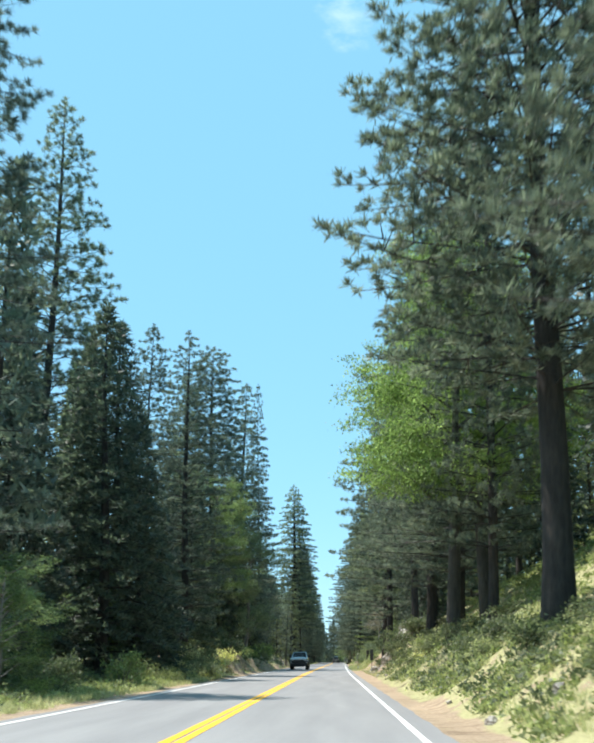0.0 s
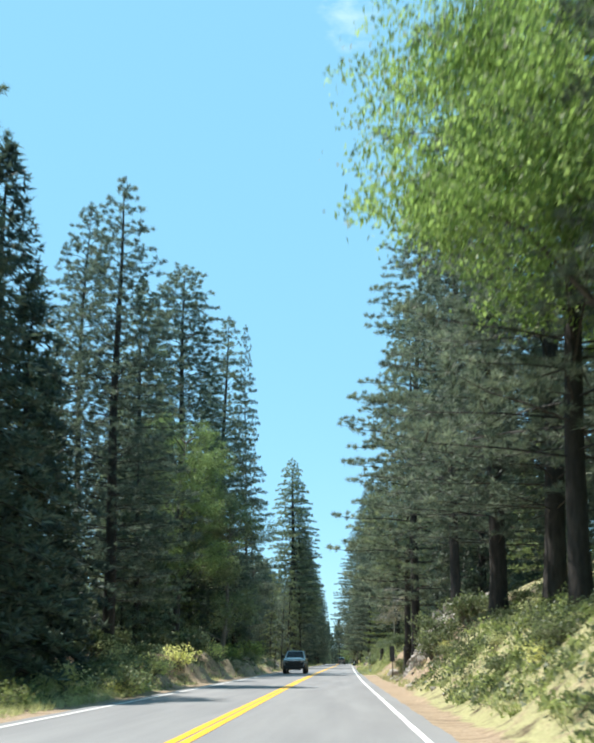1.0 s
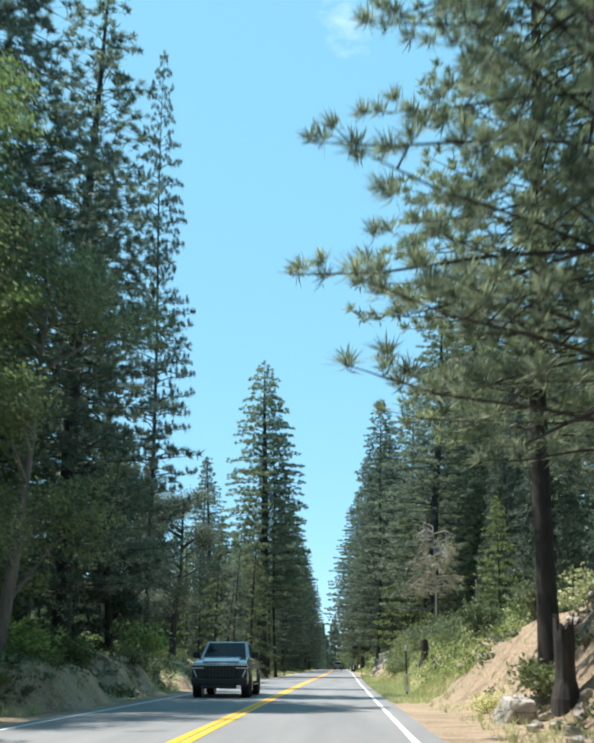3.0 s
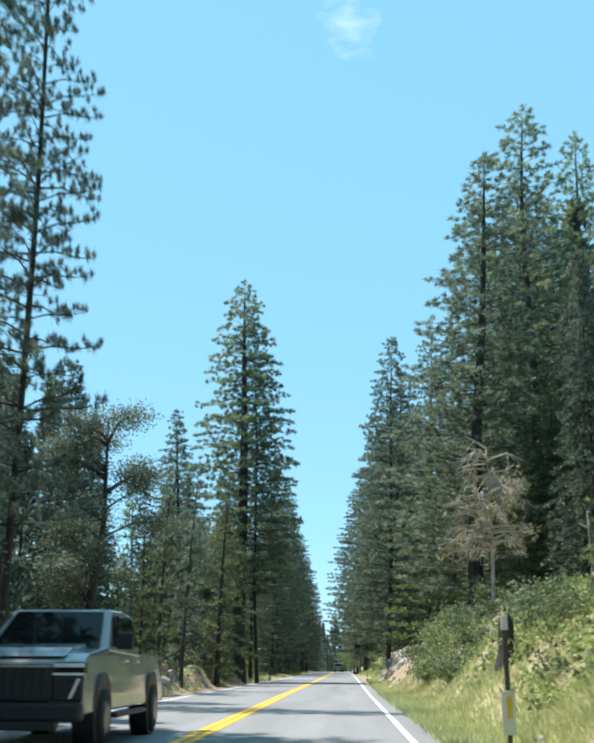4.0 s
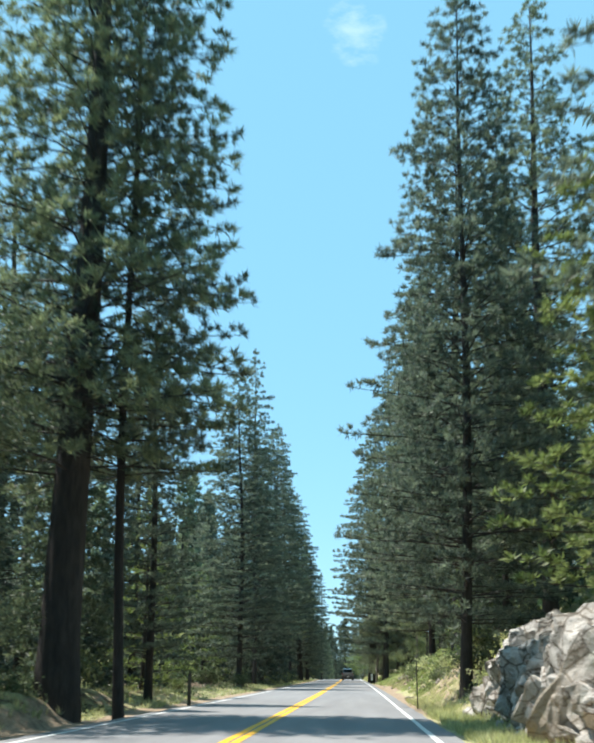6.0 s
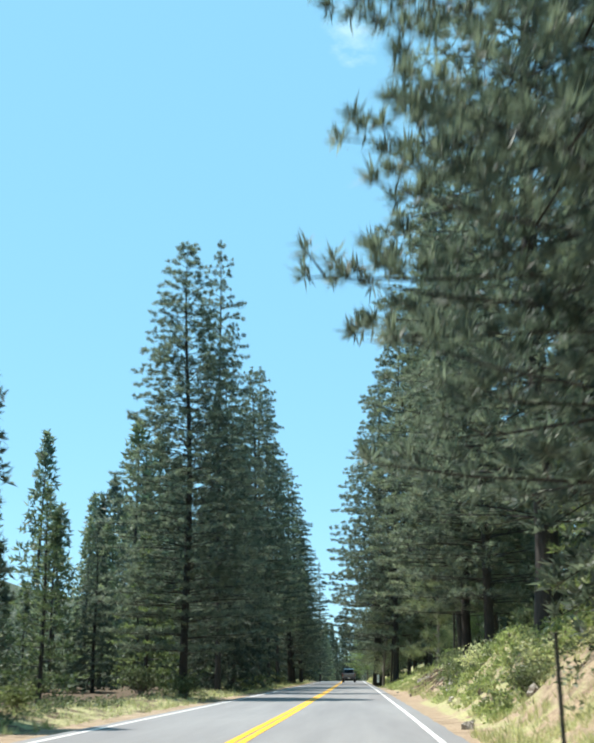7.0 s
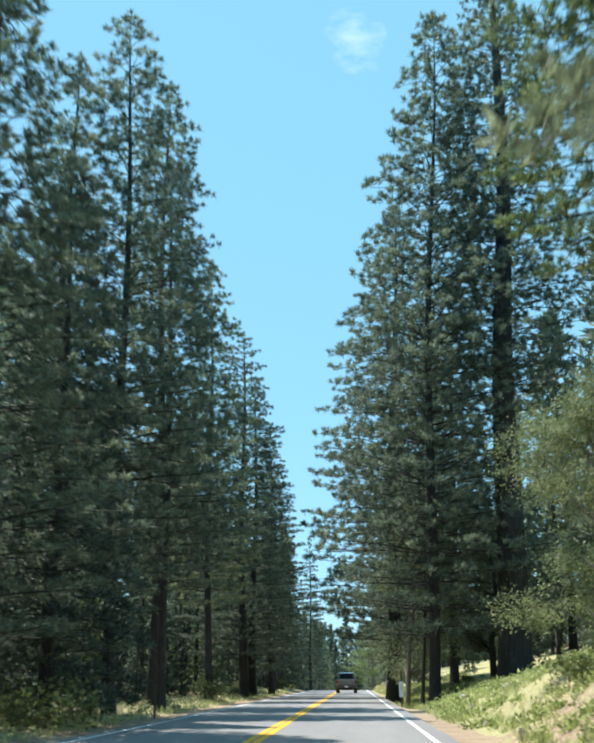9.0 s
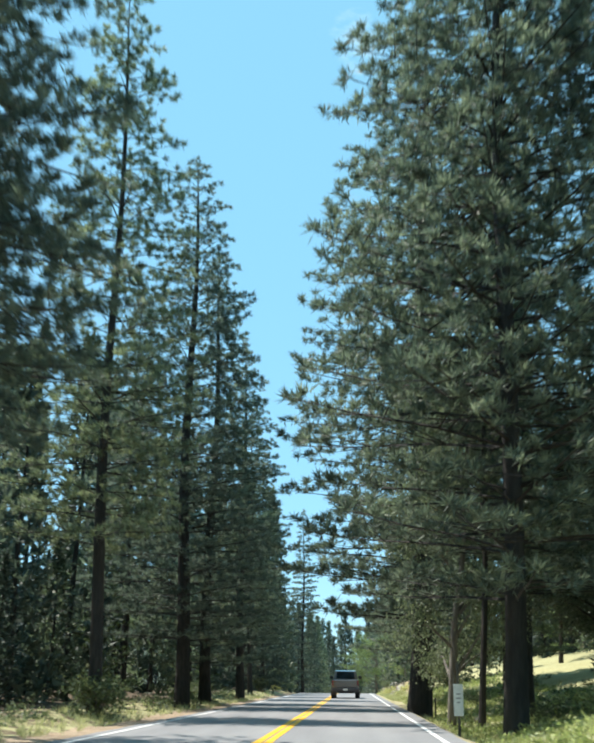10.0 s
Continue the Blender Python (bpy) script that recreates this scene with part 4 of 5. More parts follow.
def scrub(name, leaf, stretches, seed, label):
    """Low growth that nobody could count: small leafy clumps scattered over the banks."""
    rng = np.random.default_rng(seed)
    cs = []
    for side, y0, y1, count, near, far, size in stretches:
        y = rng.uniform(y0, y1, count)
        off = rng.uniform(near, far, count)
        mid = np.interp(y, MID_Y, MID_X)
        x = mid + 3.5 + off if side > 0 else mid - 3.6 - off
        spot = np.stack([x, y, ground_at(x, y)], 1)
        big = size * rng.uniform(0.5, 1.3, count)
        c = np.repeat(spot, 46, 0) + rng.normal(0, 1, (count * 46, 3)) * np.repeat(big, 46)[:, None] * np.array([0.34, 0.34, 0.22])
        c[:, 2] = np.repeat(spot[:, 2], 46) + np.abs(c[:, 2] - np.repeat(spot[:, 2], 46))
        cs.append(c)
    c = np.concatenate(cs)
    ax = rng.normal(0, 0.6, c.shape) + np.array([0, 0, 0.5])
    return tagged(triangle_mesh(name, blades(rng, c, ax, 1, 0.14, 0.085, 0.5), leaf, None), label, "undergrowth", kind="stuff")


scrub("olive_scrub", BRUSH, [(1, 5, 70, 420, 1.8, 6.0, 0.6), (1, 70, 116, 120, 2.6, 6.5, 0.5), (1, 116, 148, 200, 2.8, 6.5, 0.7), (1, 148, 168, 40, 4.5, 7.0, 0.6), (1, 184, 224, 130, 2.2, 7.0, 0.6), (1, 224, 250, 40, 4.0, 8.0, 0.5), (1, 275, 330, 70, 4.0, 9.0, 0.6),
                             (-1, 20, 62, 110, 2.0, 6.0, 0.7), (-1, 62, 185, 620, 2.0, 4.6, 0.6), (-1, 100, 200, 160, 3.0, 6.0, 0.7), (-1, 200, 340, 240, 2.0, 6.0, 0.6)], 71, "dull green low scrub scattered over the banks")
scrub("pale_scrub", SAGE, [(1, 5, 60, 120, 1.6, 5.0, 0.5), (1, 118, 156, 160, 2.2, 5.5, 0.6), ], 72, "pale grey-green low growth on the sunny banks")
scrub("sunlit_growth", SUNTONED, [(1, 204, 224, 140, 1.8, 6.0, 0.45), (1, 224, 252, 60, 1.8, 6.0, 0.35), (1, 250, 330, 900, 1.3, 8.0, 0.45), (1, 204, 222, 260, 1.8, 5.0, 0.4), (1, 8, 64, 420, 1.8, 5.5, 0.4), (1, 112, 140, 480, 2.6, 7.5, 0.5), (1, 10, 70, 700, 5.0, 14.0, 0.6), (1, 195, 222, 260, 4.0, 13.0, 0.5), (1, 222, 252, 160, 6.5, 13.0, 0.5), (1, 252, 285, 380, 4.0, 13.0, 0.5), (-1, 20, 60, 160, 1.6, 5.0, 0.5)], 73, "yellow-green low growth on the verge, coloured brighter as if sunlit")


# ---------------------------------------------------------------- rocks
def rock_mesh(seed, flat=0.7):
    """A split block of granite: a squarish lump cut along joints, its edges chipped."""
    rng = random.Random(seed)
    bm = bmesh.new()
    bmesh.ops.create_cube(bm, size=2)
    for v in bm.verts:
        v.co = Vector((v.co.x * rng.uniform(0.7, 1.0), v.co.y * rng.uniform(0.7, 1.0), v.co.z * rng.uniform(0.7, 1.0)))
    for k in range(11):
        way = Vector((rng.gauss(0, 1), rng.gauss(0, 1), rng.gauss(0, 1))).normalized()
        cut = bmesh.ops.bisect_plane(bm, geom=bm.verts[:] + bm.edges[:] + bm.faces[:], plane_co=way * rng.uniform(0.62, 0.95), plane_no=way, clear_outer=True)
        rim = [e for e in cut["geom_cut"] if isinstance(e, bmesh.types.BMEdge)]
        if len(rim) > 2:
            bmesh.ops.contextual_create(bm, geom=rim)
    bmesh.ops.bevel(bm, geom=bm.edges[:], offset=0.05, segments=1, affect="EDGES")
    bmesh.ops.triangulate(bm, faces=bm.faces[:])
    bmesh.ops.subdivide_edges(bm, edges=[e for e in bm.edges if e.calc_length() > 0.3], cuts=3, use_grid_fill=True)
    for v in bm.verts:
        v.co += v.co.normalized() * (0.06 * noise.noise(v.co * 2.1 + Vector((seed, 0, 0))) + 0.03 * noise.noise(v.co * 5.3) + 0.06 * (noise.cell(v.co * 2.7 + Vector((0, seed, 0))) - 0.5))
        v.co.z *= flat
    me = bpy.data.meshes.new("rock")
    bm.to_mesh(me)
    bm.free()
    me.materials.append(ROCK)
    return me


ROCKS = [rock_mesh(40 + k, 0.6 + 0.08 * k) for k in range(8)]


def outcrop(y0, y1, near, far, big, small, size, rise, seed, label, side=1, stand=0.0, ledges=()):
    """Split slabs half sunk in the bank, with broken pieces between, as one mass; ledges: layers of slabs (offset, height, size)."""
    rng = random.Random(seed)
    root = new("rock_outcrop")
    y_mid = (y0 + y1) / 2
    root.location = (right_edge(y_mid) + (near + far) / 2 if side > 0 else left_edge(y_mid) - (near + far) / 2, y_mid, 0)

    def lay(x, y, z, tilt, sizes):
        ob = new("rock", ROCKS[rng.randrange(len(ROCKS))])
        ob.parent = root
        ob.matrix_basis = Matrix.LocRotScale(Vector((x, y, z)) - root.location, tilt, sizes)

    for k in range(big + small):
        slab = k < big
        y = rng.uniform(y0, y1)
        u = rng.random()
        off = near + (far - near) * u
        x = right_edge(y) + off if side > 0 else left_edge(y) - off
        s = size * (rng.uniform(0.8, 1.5) if slab else rng.uniform(0.2, 0.55))
        lift = rise * u * rng.uniform(0.3, 1.0) - (0.5 * s - stand if slab else -0.02 - 0.6 * stand * u)
        tilt = Euler([rng.uniform(-0.25, 0.25), rng.uniform(-0.5, 0.1), rng.uniform(-0.5, 0.5)]) if slab else Euler([rng.uniform(-1, 1), rng.uniform(-1, 1), rng.uniform(0, 6.28)])
        lay(x, y, float(ground_at(x, y)) + lift, tilt, (s * rng.uniform(0.6, 1.0), s * rng.uniform(0.7, 1.3), s * (rng.uniform(1.0, 1.6) if slab else 0.9)))
    for off, high, s0 in ledges:
        y = y0 + 0.4 * s0
        while y < y1:
            s = s0 * rng.uniform(0.7, 1.3)
            x = right_edge(y) + off + rng.uniform(-0.3, 0.3)
            ends = min(1.0, (y - y0) / 1.5 + 0.35, (y1 - y) / 1.5 + 0.35)
            z = float(ground_at(x, y)) + high * ends + rng.uniform(-0.25, 0.2) * s
            lay(x, y, z, Euler([rng.gauss(0.1, 0.35), rng.gauss(-0.3, 0.3), rng.gauss(0.3, 1.0)]), (s * rng.uniform(0.5, 1.1), s * rng.uniform(0.45, 1.3), s * rng.uniform(0.7, 1.8)))
            y += s * rng.uniform(0.75, 1.35)
    return tagged(root, label, "rocks")


outcrop(78, 107, 2.4, 6.8, 34, 100, 0.5, 0.25, 51, "craggy pale granite outcrop in the cut bank", ledges=((5.7, -0.25, 0.55), (6.3, -0.1, 0.6)))
outcrop(77, 89.5, 2.6, 4.6, 6, 26, 0.5, 0.2, 58, "split granite ledges with shrubs in the cut bank", ledges=((2.9, -0.05, 0.4), (3.5, 0.0, 0.5), (4.2, 0.05, 0.55), (4.9, 0.1, 0.65)))
outcrop(169.5, 181.2, 1.9, 3.6, 4, 40, 0.5, 0.0, 52, "broken pale granite outcrop beside the verge", ledges=((2.1, -0.05, 0.3), (2.2, 0.3, 0.32), (2.35, 0.55, 0.36), (2.5, 0.85, 0.4), (2.9, 0.1, 0.8), (2.85, 0.6, 0.42), (3.05, 0.65, 0.4), (3.4, 0.1, 0.6), (3.4, 0.5, 0.42), (3.8, 0.4, 0.45), (4.1, -0.1, 0.7), (4.4, 0.15, 0.5)))
outcrop(220, 225, 2.4, 3.8, 3, 8, 0.6, 0.2, 53, "weathered boulders half sunk in the grassy bank")
outcrop(233, 251, 2.6, 4.8, 5, 46, 0.3, 0.25, 54, "scattered pale boulders on the dirt bank")
outcrop(279, 292, 6.0, 9.0, 4, 10, 0.4, 0.1, 55, "scattered boulders on the grassy slope")
outcrop(150, 167, 1.2, 4.0, 3, 26, 0.32, 0.0, 59, "flat stones half sunk in the tan dirt face")
outcrop(352, 384, 1.8, 3.2, 10, 14, 0.6, 0.4, 56, "low pale rocks in the far road cut")
outcrop(146, 160, 1.8, 3.6, 12, 24, 0.4, 0.1, 57, "dark weathered rocks in the shaded bank", -1)
for k in range(60):
    y = wood.uniform(10, 320)
    x = right_edge(y) + wood.uniform(1.0, 4.0)
    s = wood.uniform(0.06, 0.2)
    ob = new("stone", ROCKS[k % len(ROCKS)])
    ob.matrix_basis = Matrix.LocRotScale((x, y, float(ground_at(x, y)) + s * 0.3), Euler([wood.uniform(0, 3) for _ in range(3)]), (s, s, s))
    tagged(ob, "small pale stone on the roadside dirt", "stone", "stones on the verge")



def roots(x, y, reach, count, seed):
    """Bare roots that run from a trunk's foot down the cut bank."""
    rng = random.Random(seed)
    made = ([], [])
    for k in range(count):
        px, py, way = x + rng.uniform(-0.3, 0.3), y + rng.uniform(-1.2, 1.2), rng.uniform(-0.9, 0.9)
        pts, rad = [], []
        for i in range(8):
            pts.append((px, py, float(ground_at(px, py)) + 0.05 + rng.uniform(-0.04, 0.10)))
            rad.append(0.07 * (1 - i / 9))
            px -= reach / 8 * rng.uniform(0.6, 1.3)
            py += way * reach / 8 + rng.uniform(-0.15, 0.15)
        join(made, tube(pts, rad, 5))
    root = mesh_object("exposed_roots", made[0], made[1], ROOTWOOD)
    return tagged(root, "bare brown tree roots on the eroded dirt bank", "tree roots", kind="stuff")


for k, (x, y) in enumerate(((5.6, 231), (5.9, 235), (5.5, 239.3), (5.7, 243.5), (6.0, 247.5), (6.2, 251))):
    roots(x, y, 2.3, 6, 90 + k)

# ---------------------------------------------------------------- dead tree, posts and sign
snag = dead_tree(61, 6.2)
snag.location = (5.6, 141, float(ground_at(5.6, 141)))
tagged(snag, "small dead tree with bare grey twigs and brown needles", "dead tree")

STEEL, PLATE_WHITE, PLATE_YELLOW, DARKPLATE, FADED = plain("painted_post", (0.07, 0.065, 0.05), 0.6), plain("white_reflector", (0.75, 0.75, 0.72), 0.4), plain("yellow_reflector", (0.75, 0.55, 0.05), 0.4), plain("dark_sign_back", (0.035, 0.035, 0.04), 0.5), plain("faded_lettering", (0.22, 0.22, 0.22), 0.5)


def post(x, y, tall, plate=None, width=0.12, words="thin dark steel marker post on the verge", thick=0.035, bars=()):
    root = new("marker_post")
    root.location = (x, y, float(ground_at(x, y)))
    bm = bmesh.new()
    box(bm, (-thick, -0.02, -0.3), (thick, 0.02, tall), 0.008)
    part("post", bm, STEEL, root)
    if plate:
        lo, hi, mats = plate
        step = (hi - lo) / len(mats)
        for i, mt in enumerate(mats):
            bm = bmesh.new()
            box(bm, (-width / 2, -0.035 - 0.002 * i, lo + step * i), (width / 2, -0.022, lo + step * (i + 1)), 0.005)
            part("reflector", bm, mt, root)
    for z, wide in bars:
        bm = bmesh.new()
        box(bm, (-wide / 2, -0.041, z), (wide / 2, -0.033, z + 0.028), 0.002)
        part("lettering_bar", bm, FADED, root)
    return tagged(root, words, "marker post", "marker posts")


tall_post = post(2.34, 118, 1.87, (0.28, 0.87, (PLATE_WHITE,)), 0.19, "tall dark marker post with a white and yellow reflector")
for name, lo, hi, mat in (("yellow_mark", (-0.02, -0.045, 0.50), (0.05, -0.036, 0.80), PLATE_YELLOW), ("white_cap", (-0.045, -0.03, 1.70), (0.045, 0.03, 1.90), PLATE_WHITE)):
    bm = bmesh.new()
    box(bm, lo, hi, 0.004)
    part(name, bm, mat, tall_post)
post(2.15, 190.3, 1.6, None, 0.12, "thin dark steel marker post on the verge", 0.022)
post(2.48, 286.5, 1.75, (0.46, 1.22, (PLATE_WHITE,)), 0.24, "short marker post with a white plate and dark lettering", 0.035, ((0.97, 0.10), (0.87, 0.12), (0.77, 0.08)))
post(-5.95, 190.8, 1.15)
post(-6.1, 191.4, 1.15)
post(-8.3, 81.5, 1.4)
post(-7.6, 141, 1.6)
post(-6.6, 268, 1.1)
post(3.4, 306, 1.0)

post(3.05, 90.9, 2.0, (1.10, 2.02, (DARKPLATE,)), 0.3, "thin dark steel marker post before the rocky bank", 0.03)


def stump(x, y, tall, radius, seed):
    """A broken dead trunk with a splintered top."""
    rng = random.Random(seed)
    root = new("tree_stump")
    root.location = (x, y, float(ground_at(x, y)))
    levels, sides = 9, 16
    verts, faces = [], []
    for i in range(levels):
        f = i / (levels - 1)
        r = radius * (1.35 - 0.5 * min(1, f * 3) + 0.06 * math.sin(9 * f))
        for k in range(sides):
            a = 2 * math.pi * k / sides
            bulge = 1 + 0.08 * math.sin(3 * a + 1) + 0.05 * math.sin(7 * a + 4 * f)
            top = tall * (1 - 0.22 * rng.random()) if i == levels - 1 else tall * 0.82 * f
            verts.append((r * bulge * math.cos(a) + 0.05 * f, r * bulge * math.sin(a), -0.4 + (top + 0.4) * (1 if i else 0)))
    for i in range(levels - 1):
        faces += [(i * sides + k, i * sides + (k + 1) % sides, (i + 1) * sides + (k + 1) % sides, (i + 1) * sides + k) for k in range(sides)]
    verts.append((0.05, 0, tall * 0.72))
    faces += [((levels - 1) * sides + k, (levels - 1) * sides + (k + 1) % sides, len(verts) - 1) for k in range(sides)]
    mesh_object("stump_wood", verts, faces, BARK, root)
    return tagged(root, "dark broken tree stump on the rocky bank", "tree stump")


stump(4.5, 101.5, 1.9, 0.24, 3)
stump(3.65, 126.5, 1.25, 0.2, 4)


def dead_pole(x, y, tall, seed):
    """A thin dead trunk with a forked broken tip."""
    rng = random.Random(seed)
    root = new("dead_pole")
    root.location = (x, y, float(ground_at(x, y)))
    made = ([], [])
    pts = [(rng.uniform(-0.04, 0.04), rng.uniform(-0.04, 0.04), -0.4 + (tall + 0.4) * i / 6) for i in range(7)]
    join(made, tube(pts, [0.09, 0.085, 0.08, 0.07, 0.06, 0.05, 0.02], 7))
    for z, a in ((0.62, 0.4), (0.8, 2.6), (0.9, 4.4)):
        join(made, tube([(0, 0, tall * z), (0.3 * math.cos(a), 0.3 * math.sin(a), tall * z + 0.18)], [0.025, 0.01], 4))
    mesh_object("dead_trunk", made[0], made[1], GREYBARK, root, False)
    return tagged(root, "thin grey dead trunk standing on the bushy mound", "dead tree")


dead_pole(6.6, 130.0, 2.4, 8)

# ---------------------------------------------------------------- pickups
GLASS, TYRE, CHROME = plain("dark_car_glass", (0.015, 0.02, 0.025), 0.03), plain("tyre_rubber", (0.02, 0.02, 0.02), 0.85), plain("chrome", (0.7, 0.7, 0.72), 0.15, 1.0)
DARKRIM = plain("dark_rim", (0.09, 0.09, 0.095), 0.35, 0.8)
REDLAMP, CLEARLAMP, BLACKTRIM = plain("tail_lamp", (0.16, 0.012, 0.012), 0.3), plain("head_lamp", (0.85, 0.87, 0.9), 0.1), plain("black_trim", (0.02, 0.02, 0.022), 0.5)


def shell(bm, outline, half, top_in=0.0, z_mid=1.0):
    """A body from its side outline, drawn in towards the top."""
    rows = []
    for sx in (-1, 1):
        rows.append([bm.verts.new((sx * (half - top_in * max(0.0, z - z_mid)), y, z)) for y, z in outline])
    a, c = rows
    k = len(outline)
    for i in range(k):
        bm.faces.new((a[i], a[(i + 1) % k], c[(i + 1) % k], c[i]))
    bm.faces.new(a[::-1])
    bm.faces.new(c)
    bmesh.ops.recalc_face_normals(bm, faces=bm.faces)
    bmesh.ops.bevel(bm, geom=[e for e in bm.edges], offset=0.035, segments=2, affect="EDGES", profile=0.5)


def pickup(paint_mat, x, y, turn, label):
    """A full-size crew-cab pickup; it faces +y before it is turned."""
    root = new("pickup_truck")
    root.matrix_basis = pose(x, y, 0.0, 0, 0, turn)

    def slab(name, lo, hi, mat, parent=None, bevel=0.02, label=""):
        bm = bmesh.new()
        box(bm, lo, hi, bevel)
        return part(name, bm, mat, parent or root, label)

    def pane(name, corners, parent):
        bm = bmesh.new()
        bm.faces.new([bm.verts.new(p) for p in corners])
        bmesh.ops.solidify(bm, geom=bm.faces[:], thickness=-0.025)
        return part(name, bm, GLASS, parent)

    bm = bmesh.new()
    shell(bm, [(-2.9, 0.58), (-2.92, 1.28), (-0.9, 1.30), (1.35, 1.36), (2.45, 1.27), (2.80, 1.16), (2.88, 0.80), (2.84, 0.50), (-2.7, 0.50)], 0.99, 0.16, 0.85)
    part("body", bm, paint_mat, root)
    bm = bmesh.new()
    shell(bm, [(-0.95, 1.24), (-0.82, 1.90), (-0.2, 1.95), (0.55, 1.93), (1.38, 1.30)], 0.94, 0.28, 1.25)
    cab = part("cab", bm, paint_mat, root)
    pane("rear_window", ((-0.68, -0.985, 1.38), (0.68, -0.985, 1.38), (0.62, -0.87, 1.83), (-0.62, -0.87, 1.83)), cab)
    pane("windscreen", ((0.78, 1.36, 1.37), (-0.78, 1.36, 1.37), (-0.66, 0.66, 1.89), (0.66, 0.66, 1.89)), cab)
    # hood with a raised middle
    bm = bmesh.new()
    shell(bm, [(1.42, 1.345), (1.5, 1.41), (2.3, 1.345), (2.72, 1.22)], 0.66, 0.3, 1.3)
    part("hood", bm, paint_mat, root)
    for sx in (-1, 1):
        for y0, y1 in ((-0.74, 0.02), (0.10, 0.88)):
            c = ((sx * 0.938, y0, 1.40), (sx * 0.938, y1 + 0.1, 1.40), (sx * 0.80, y1 - 0.26 if y1 > 0.5 else y1, 1.84), (sx * 0.80, y0 + 0.05, 1.84))
            pane("side_window", c if sx > 0 else c[::-1], cab)
            slab("door_handle", (sx * 0.955 - 0.02, y0 + 0.02, 1.16), (sx * 0.955 + 0.02, y0 + 0.22, 1.20), CHROME, None, 0.01)
        slab("mirror", (sx * 1.08 - 0.13, 0.95, 1.34), (sx * 1.08 + 0.13, 1.07, 1.58), BLACKTRIM, None, 0.04)
        slab("tail_light", (sx * 0.90 - 0.06, -2.95, 0.90), (sx * 0.90 + 0.06, -2.80, 1.22), REDLAMP)
        lamp = slab("headlight", (sx * 0.76 - 0.21, 2.70, 0.98), (sx * 0.76 + 0.21, 2.87, 1.15), GLASS, None, 0.03, "dark headlight unit")
        slab("light_bar", (sx * 0.76 - 0.20, 2.85, 1.085), (sx * 0.76 + 0.20, 2.885, 1.135), CLEARLAMP, lamp, 0.01, "clear bright light bar")
        slab("light_bar", (sx * 0.76 - 0.20, 2.86, 0.985), (sx * 0.76 + 0.20, 2.90, 1.02), CLEARLAMP, lamp, 0.01, "clear bright light bar")
        housing = slab("lamp_housing", (sx * 0.76 - 0.20, 2.78, 0.67), (sx * 0.76 + 0.20, 2.905, 0.975), BLACKTRIM, None, 0.03, "black lamp housing beside the grille")
        bm = bmesh.new()
        box(bm, (sx * 0.80 - 0.022, 2.85, 0.70), (sx * 0.80 + 0.022, 2.925, 0.95), 0.012)
        for v in bm.verts:
            v.co.x += sx * 0.42 * (v.co.z - 0.70)
        part("lamp_strip", bm, CLEARLAMP, housing, "slim slanted bright lamp strip")
        slab("running_board", (sx * 0.97 - 0.10, -0.95, 0.40), (sx * 0.97 + 0.06, 1.25, 0.47), BLACKTRIM)
        for wy in (-1.85, 1.85):
            # dark wheel arch with a lip, then tyre and rim
            bm = bmesh.new()
            bmesh.ops.create_cone(bm, segments=32, radius1=0.52, radius2=0.52, depth=0.30, cap_ends=True, matrix=pose(sx * 0.85, wy, 0.50, 0, 90, 0))
            part("wheel_arch", bm, BLACKTRIM, root)
            bm = bmesh.new()
            bmesh.ops.create_cone(bm, segments=32, radius1=0.42, radius2=0.42, depth=0.28, cap_ends=True, matrix=pose(sx * 0.89, wy, 0.42, 0, 90, 0))
            bmesh.ops.bevel(bm, geom=[e for e in bm.edges if len(e.link_faces) == 2 and e.calc_face_angle(0) > 1], offset=0.04, segments=2, affect="EDGES")
            wheel = part("wheel", bm, TYRE, root, "black tyre", True)
            bm = bmesh.new()
            bmesh.ops.create_cone(bm, segments=24, radius1=0.25, radius2=0.19, depth=0.05, cap_ends=True, matrix=pose(sx * 1.035, wy, 0.42, 0, 90 * sx, 0))
            part("rim", bm, DARKRIM, wheel)
    grille = slab("grille", (-0.56, 2.74, 0.66), (0.56, 2.90, 1.13), BLACKTRIM, None, 0.03)
    slab("grille_trim", (-0.55, 2.895, 1.08), (0.55, 2.925, 1.11), CHROME, grille, 0.005)
    for k in range(9):
        slab("grille_bar", (-0.49 + 0.12 * k, 2.895, 0.70), (-0.47 + 0.12 * k, 2.915, 1.06), DARKRIM, grille, 0.005)
    slab("front_bumper", (-0.97, 2.74, 0.42), (0.97, 2.98, 0.66), BLACKTRIM, None, 0.05)
    slab("skid_plate", (-0.60, 2.80, 0.32), (0.60, 3.0, 0.43), BLACKTRIM)
    slab("rear_bumper", (-0.96, -3.04, 0.50), (0.96, -2.86, 0.72), DARKRIM, None, 0.03, "dull grey bumper")
    slab("tailgate", (-0.74, -2.945, 0.78), (0.74, -2.88, 1.24), paint_mat)
    slab("number_plate", (-0.16, -3.05, 0.55), (0.16, -3.035, 0.68), PLATE_WHITE, None, 0.004, "blank white plate")
    return tagged(root, label, "pickup truck", "pickups on the road")


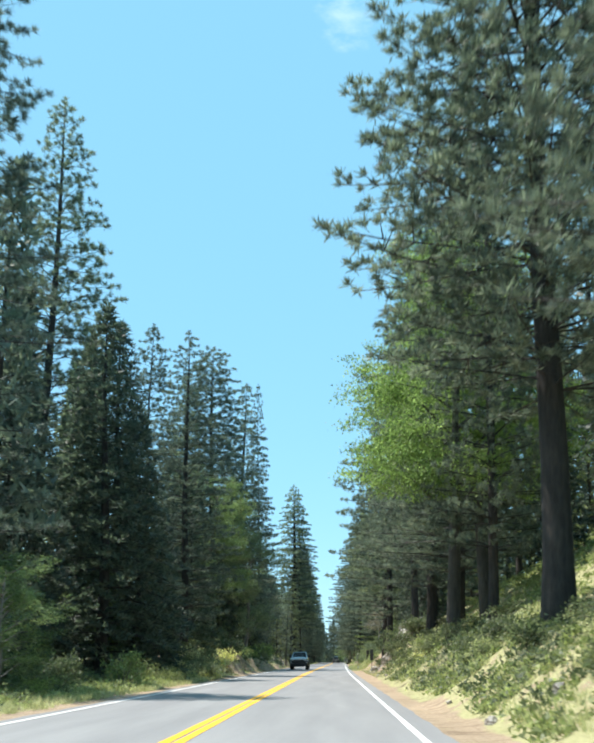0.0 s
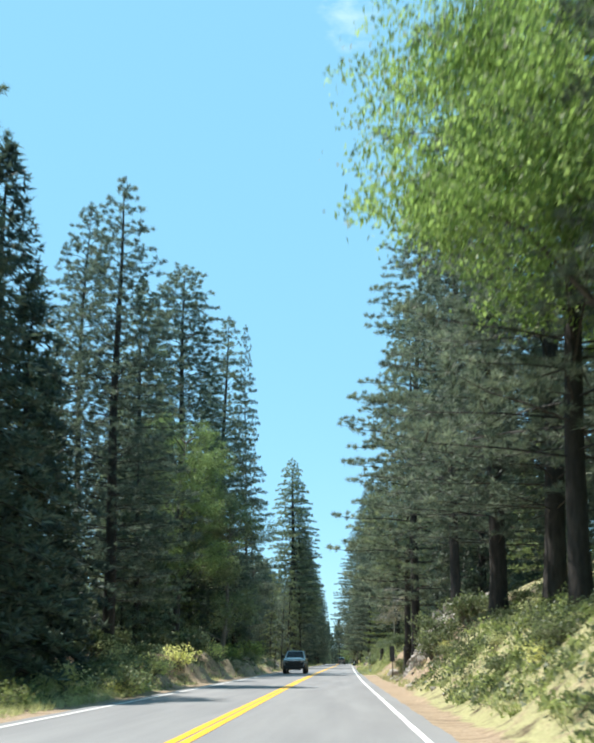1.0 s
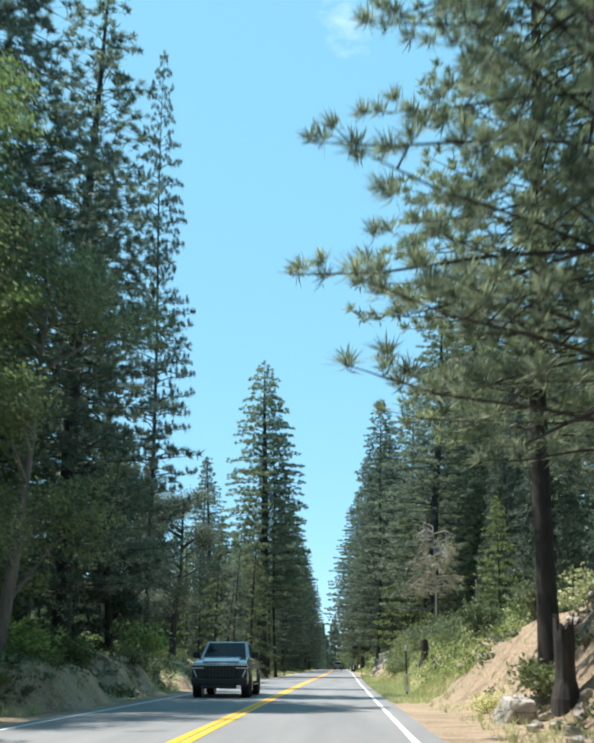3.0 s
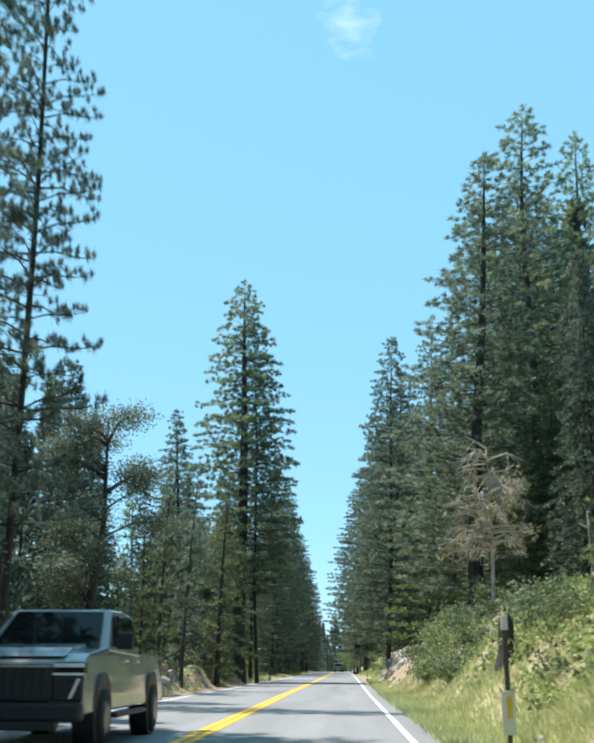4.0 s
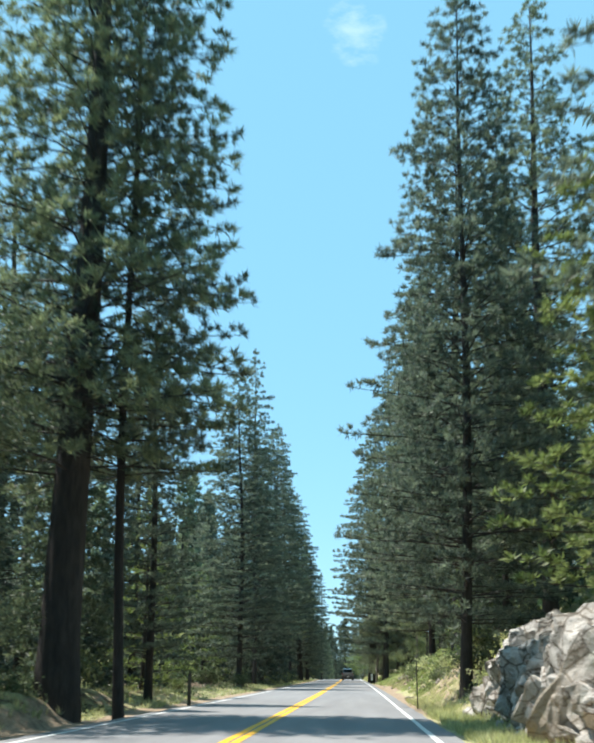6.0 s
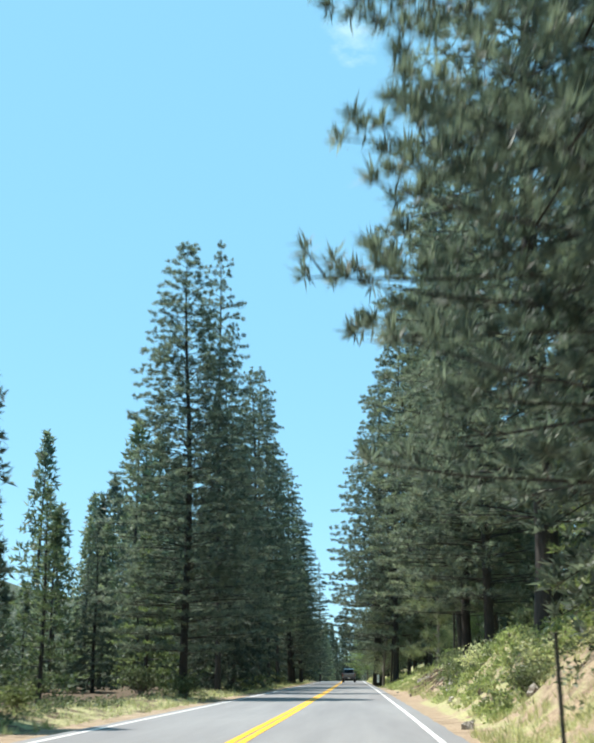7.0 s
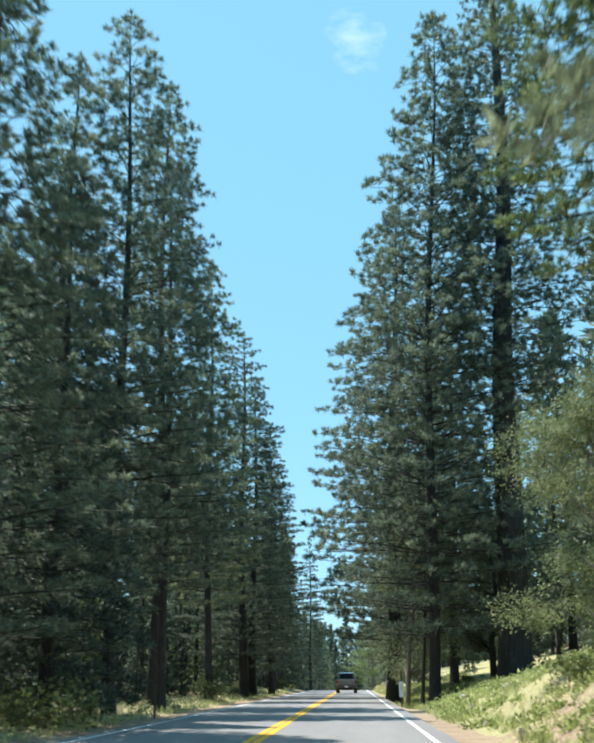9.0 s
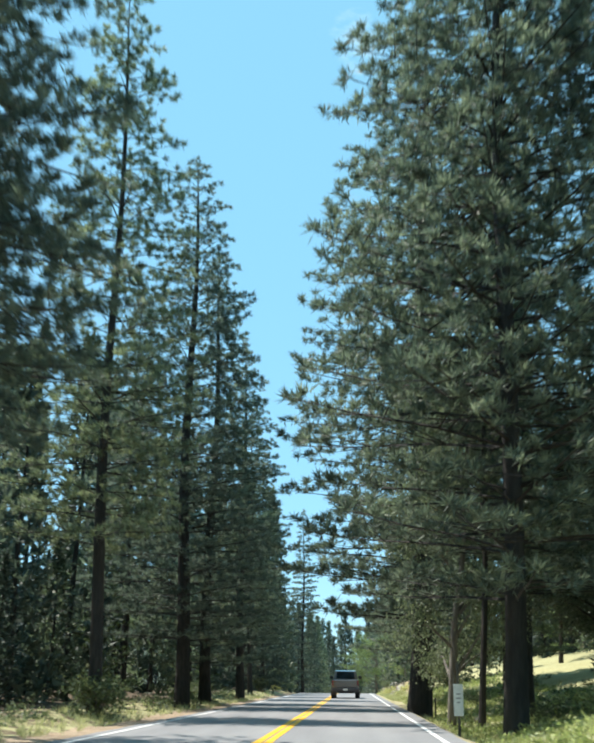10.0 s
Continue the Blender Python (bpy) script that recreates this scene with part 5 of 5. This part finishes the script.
def car_paint(name, colour, metal):
    m, n, l, b = material(name, 0.24, metal)
    f = noise_tex(n, l, coords(n, l, world_space=False), 3.0)
    l.new(ramp(n, l, f, [(0.3, tuple(c * 0.85 for c in colour)), (0.7, colour)]), b.inputs["Base Color"])
    b.inputs["Coat Weight"].default_value = 1.0
    b.inputs["Coat Roughness"].default_value = 0.05
    return m


pickup(car_paint("taupe_car_paint", (0.14, 0.127, 0.12), 0.1), -0.72, 338.0, 0.0, "dull taupe pickup seen from behind on the road")
pickup(car_paint("silver_grey_car_paint", (0.36, 0.37, 0.38), 0.15), -4.25, 119.2, 180.0, "grey oncoming pickup with a black grille and bright light bars")
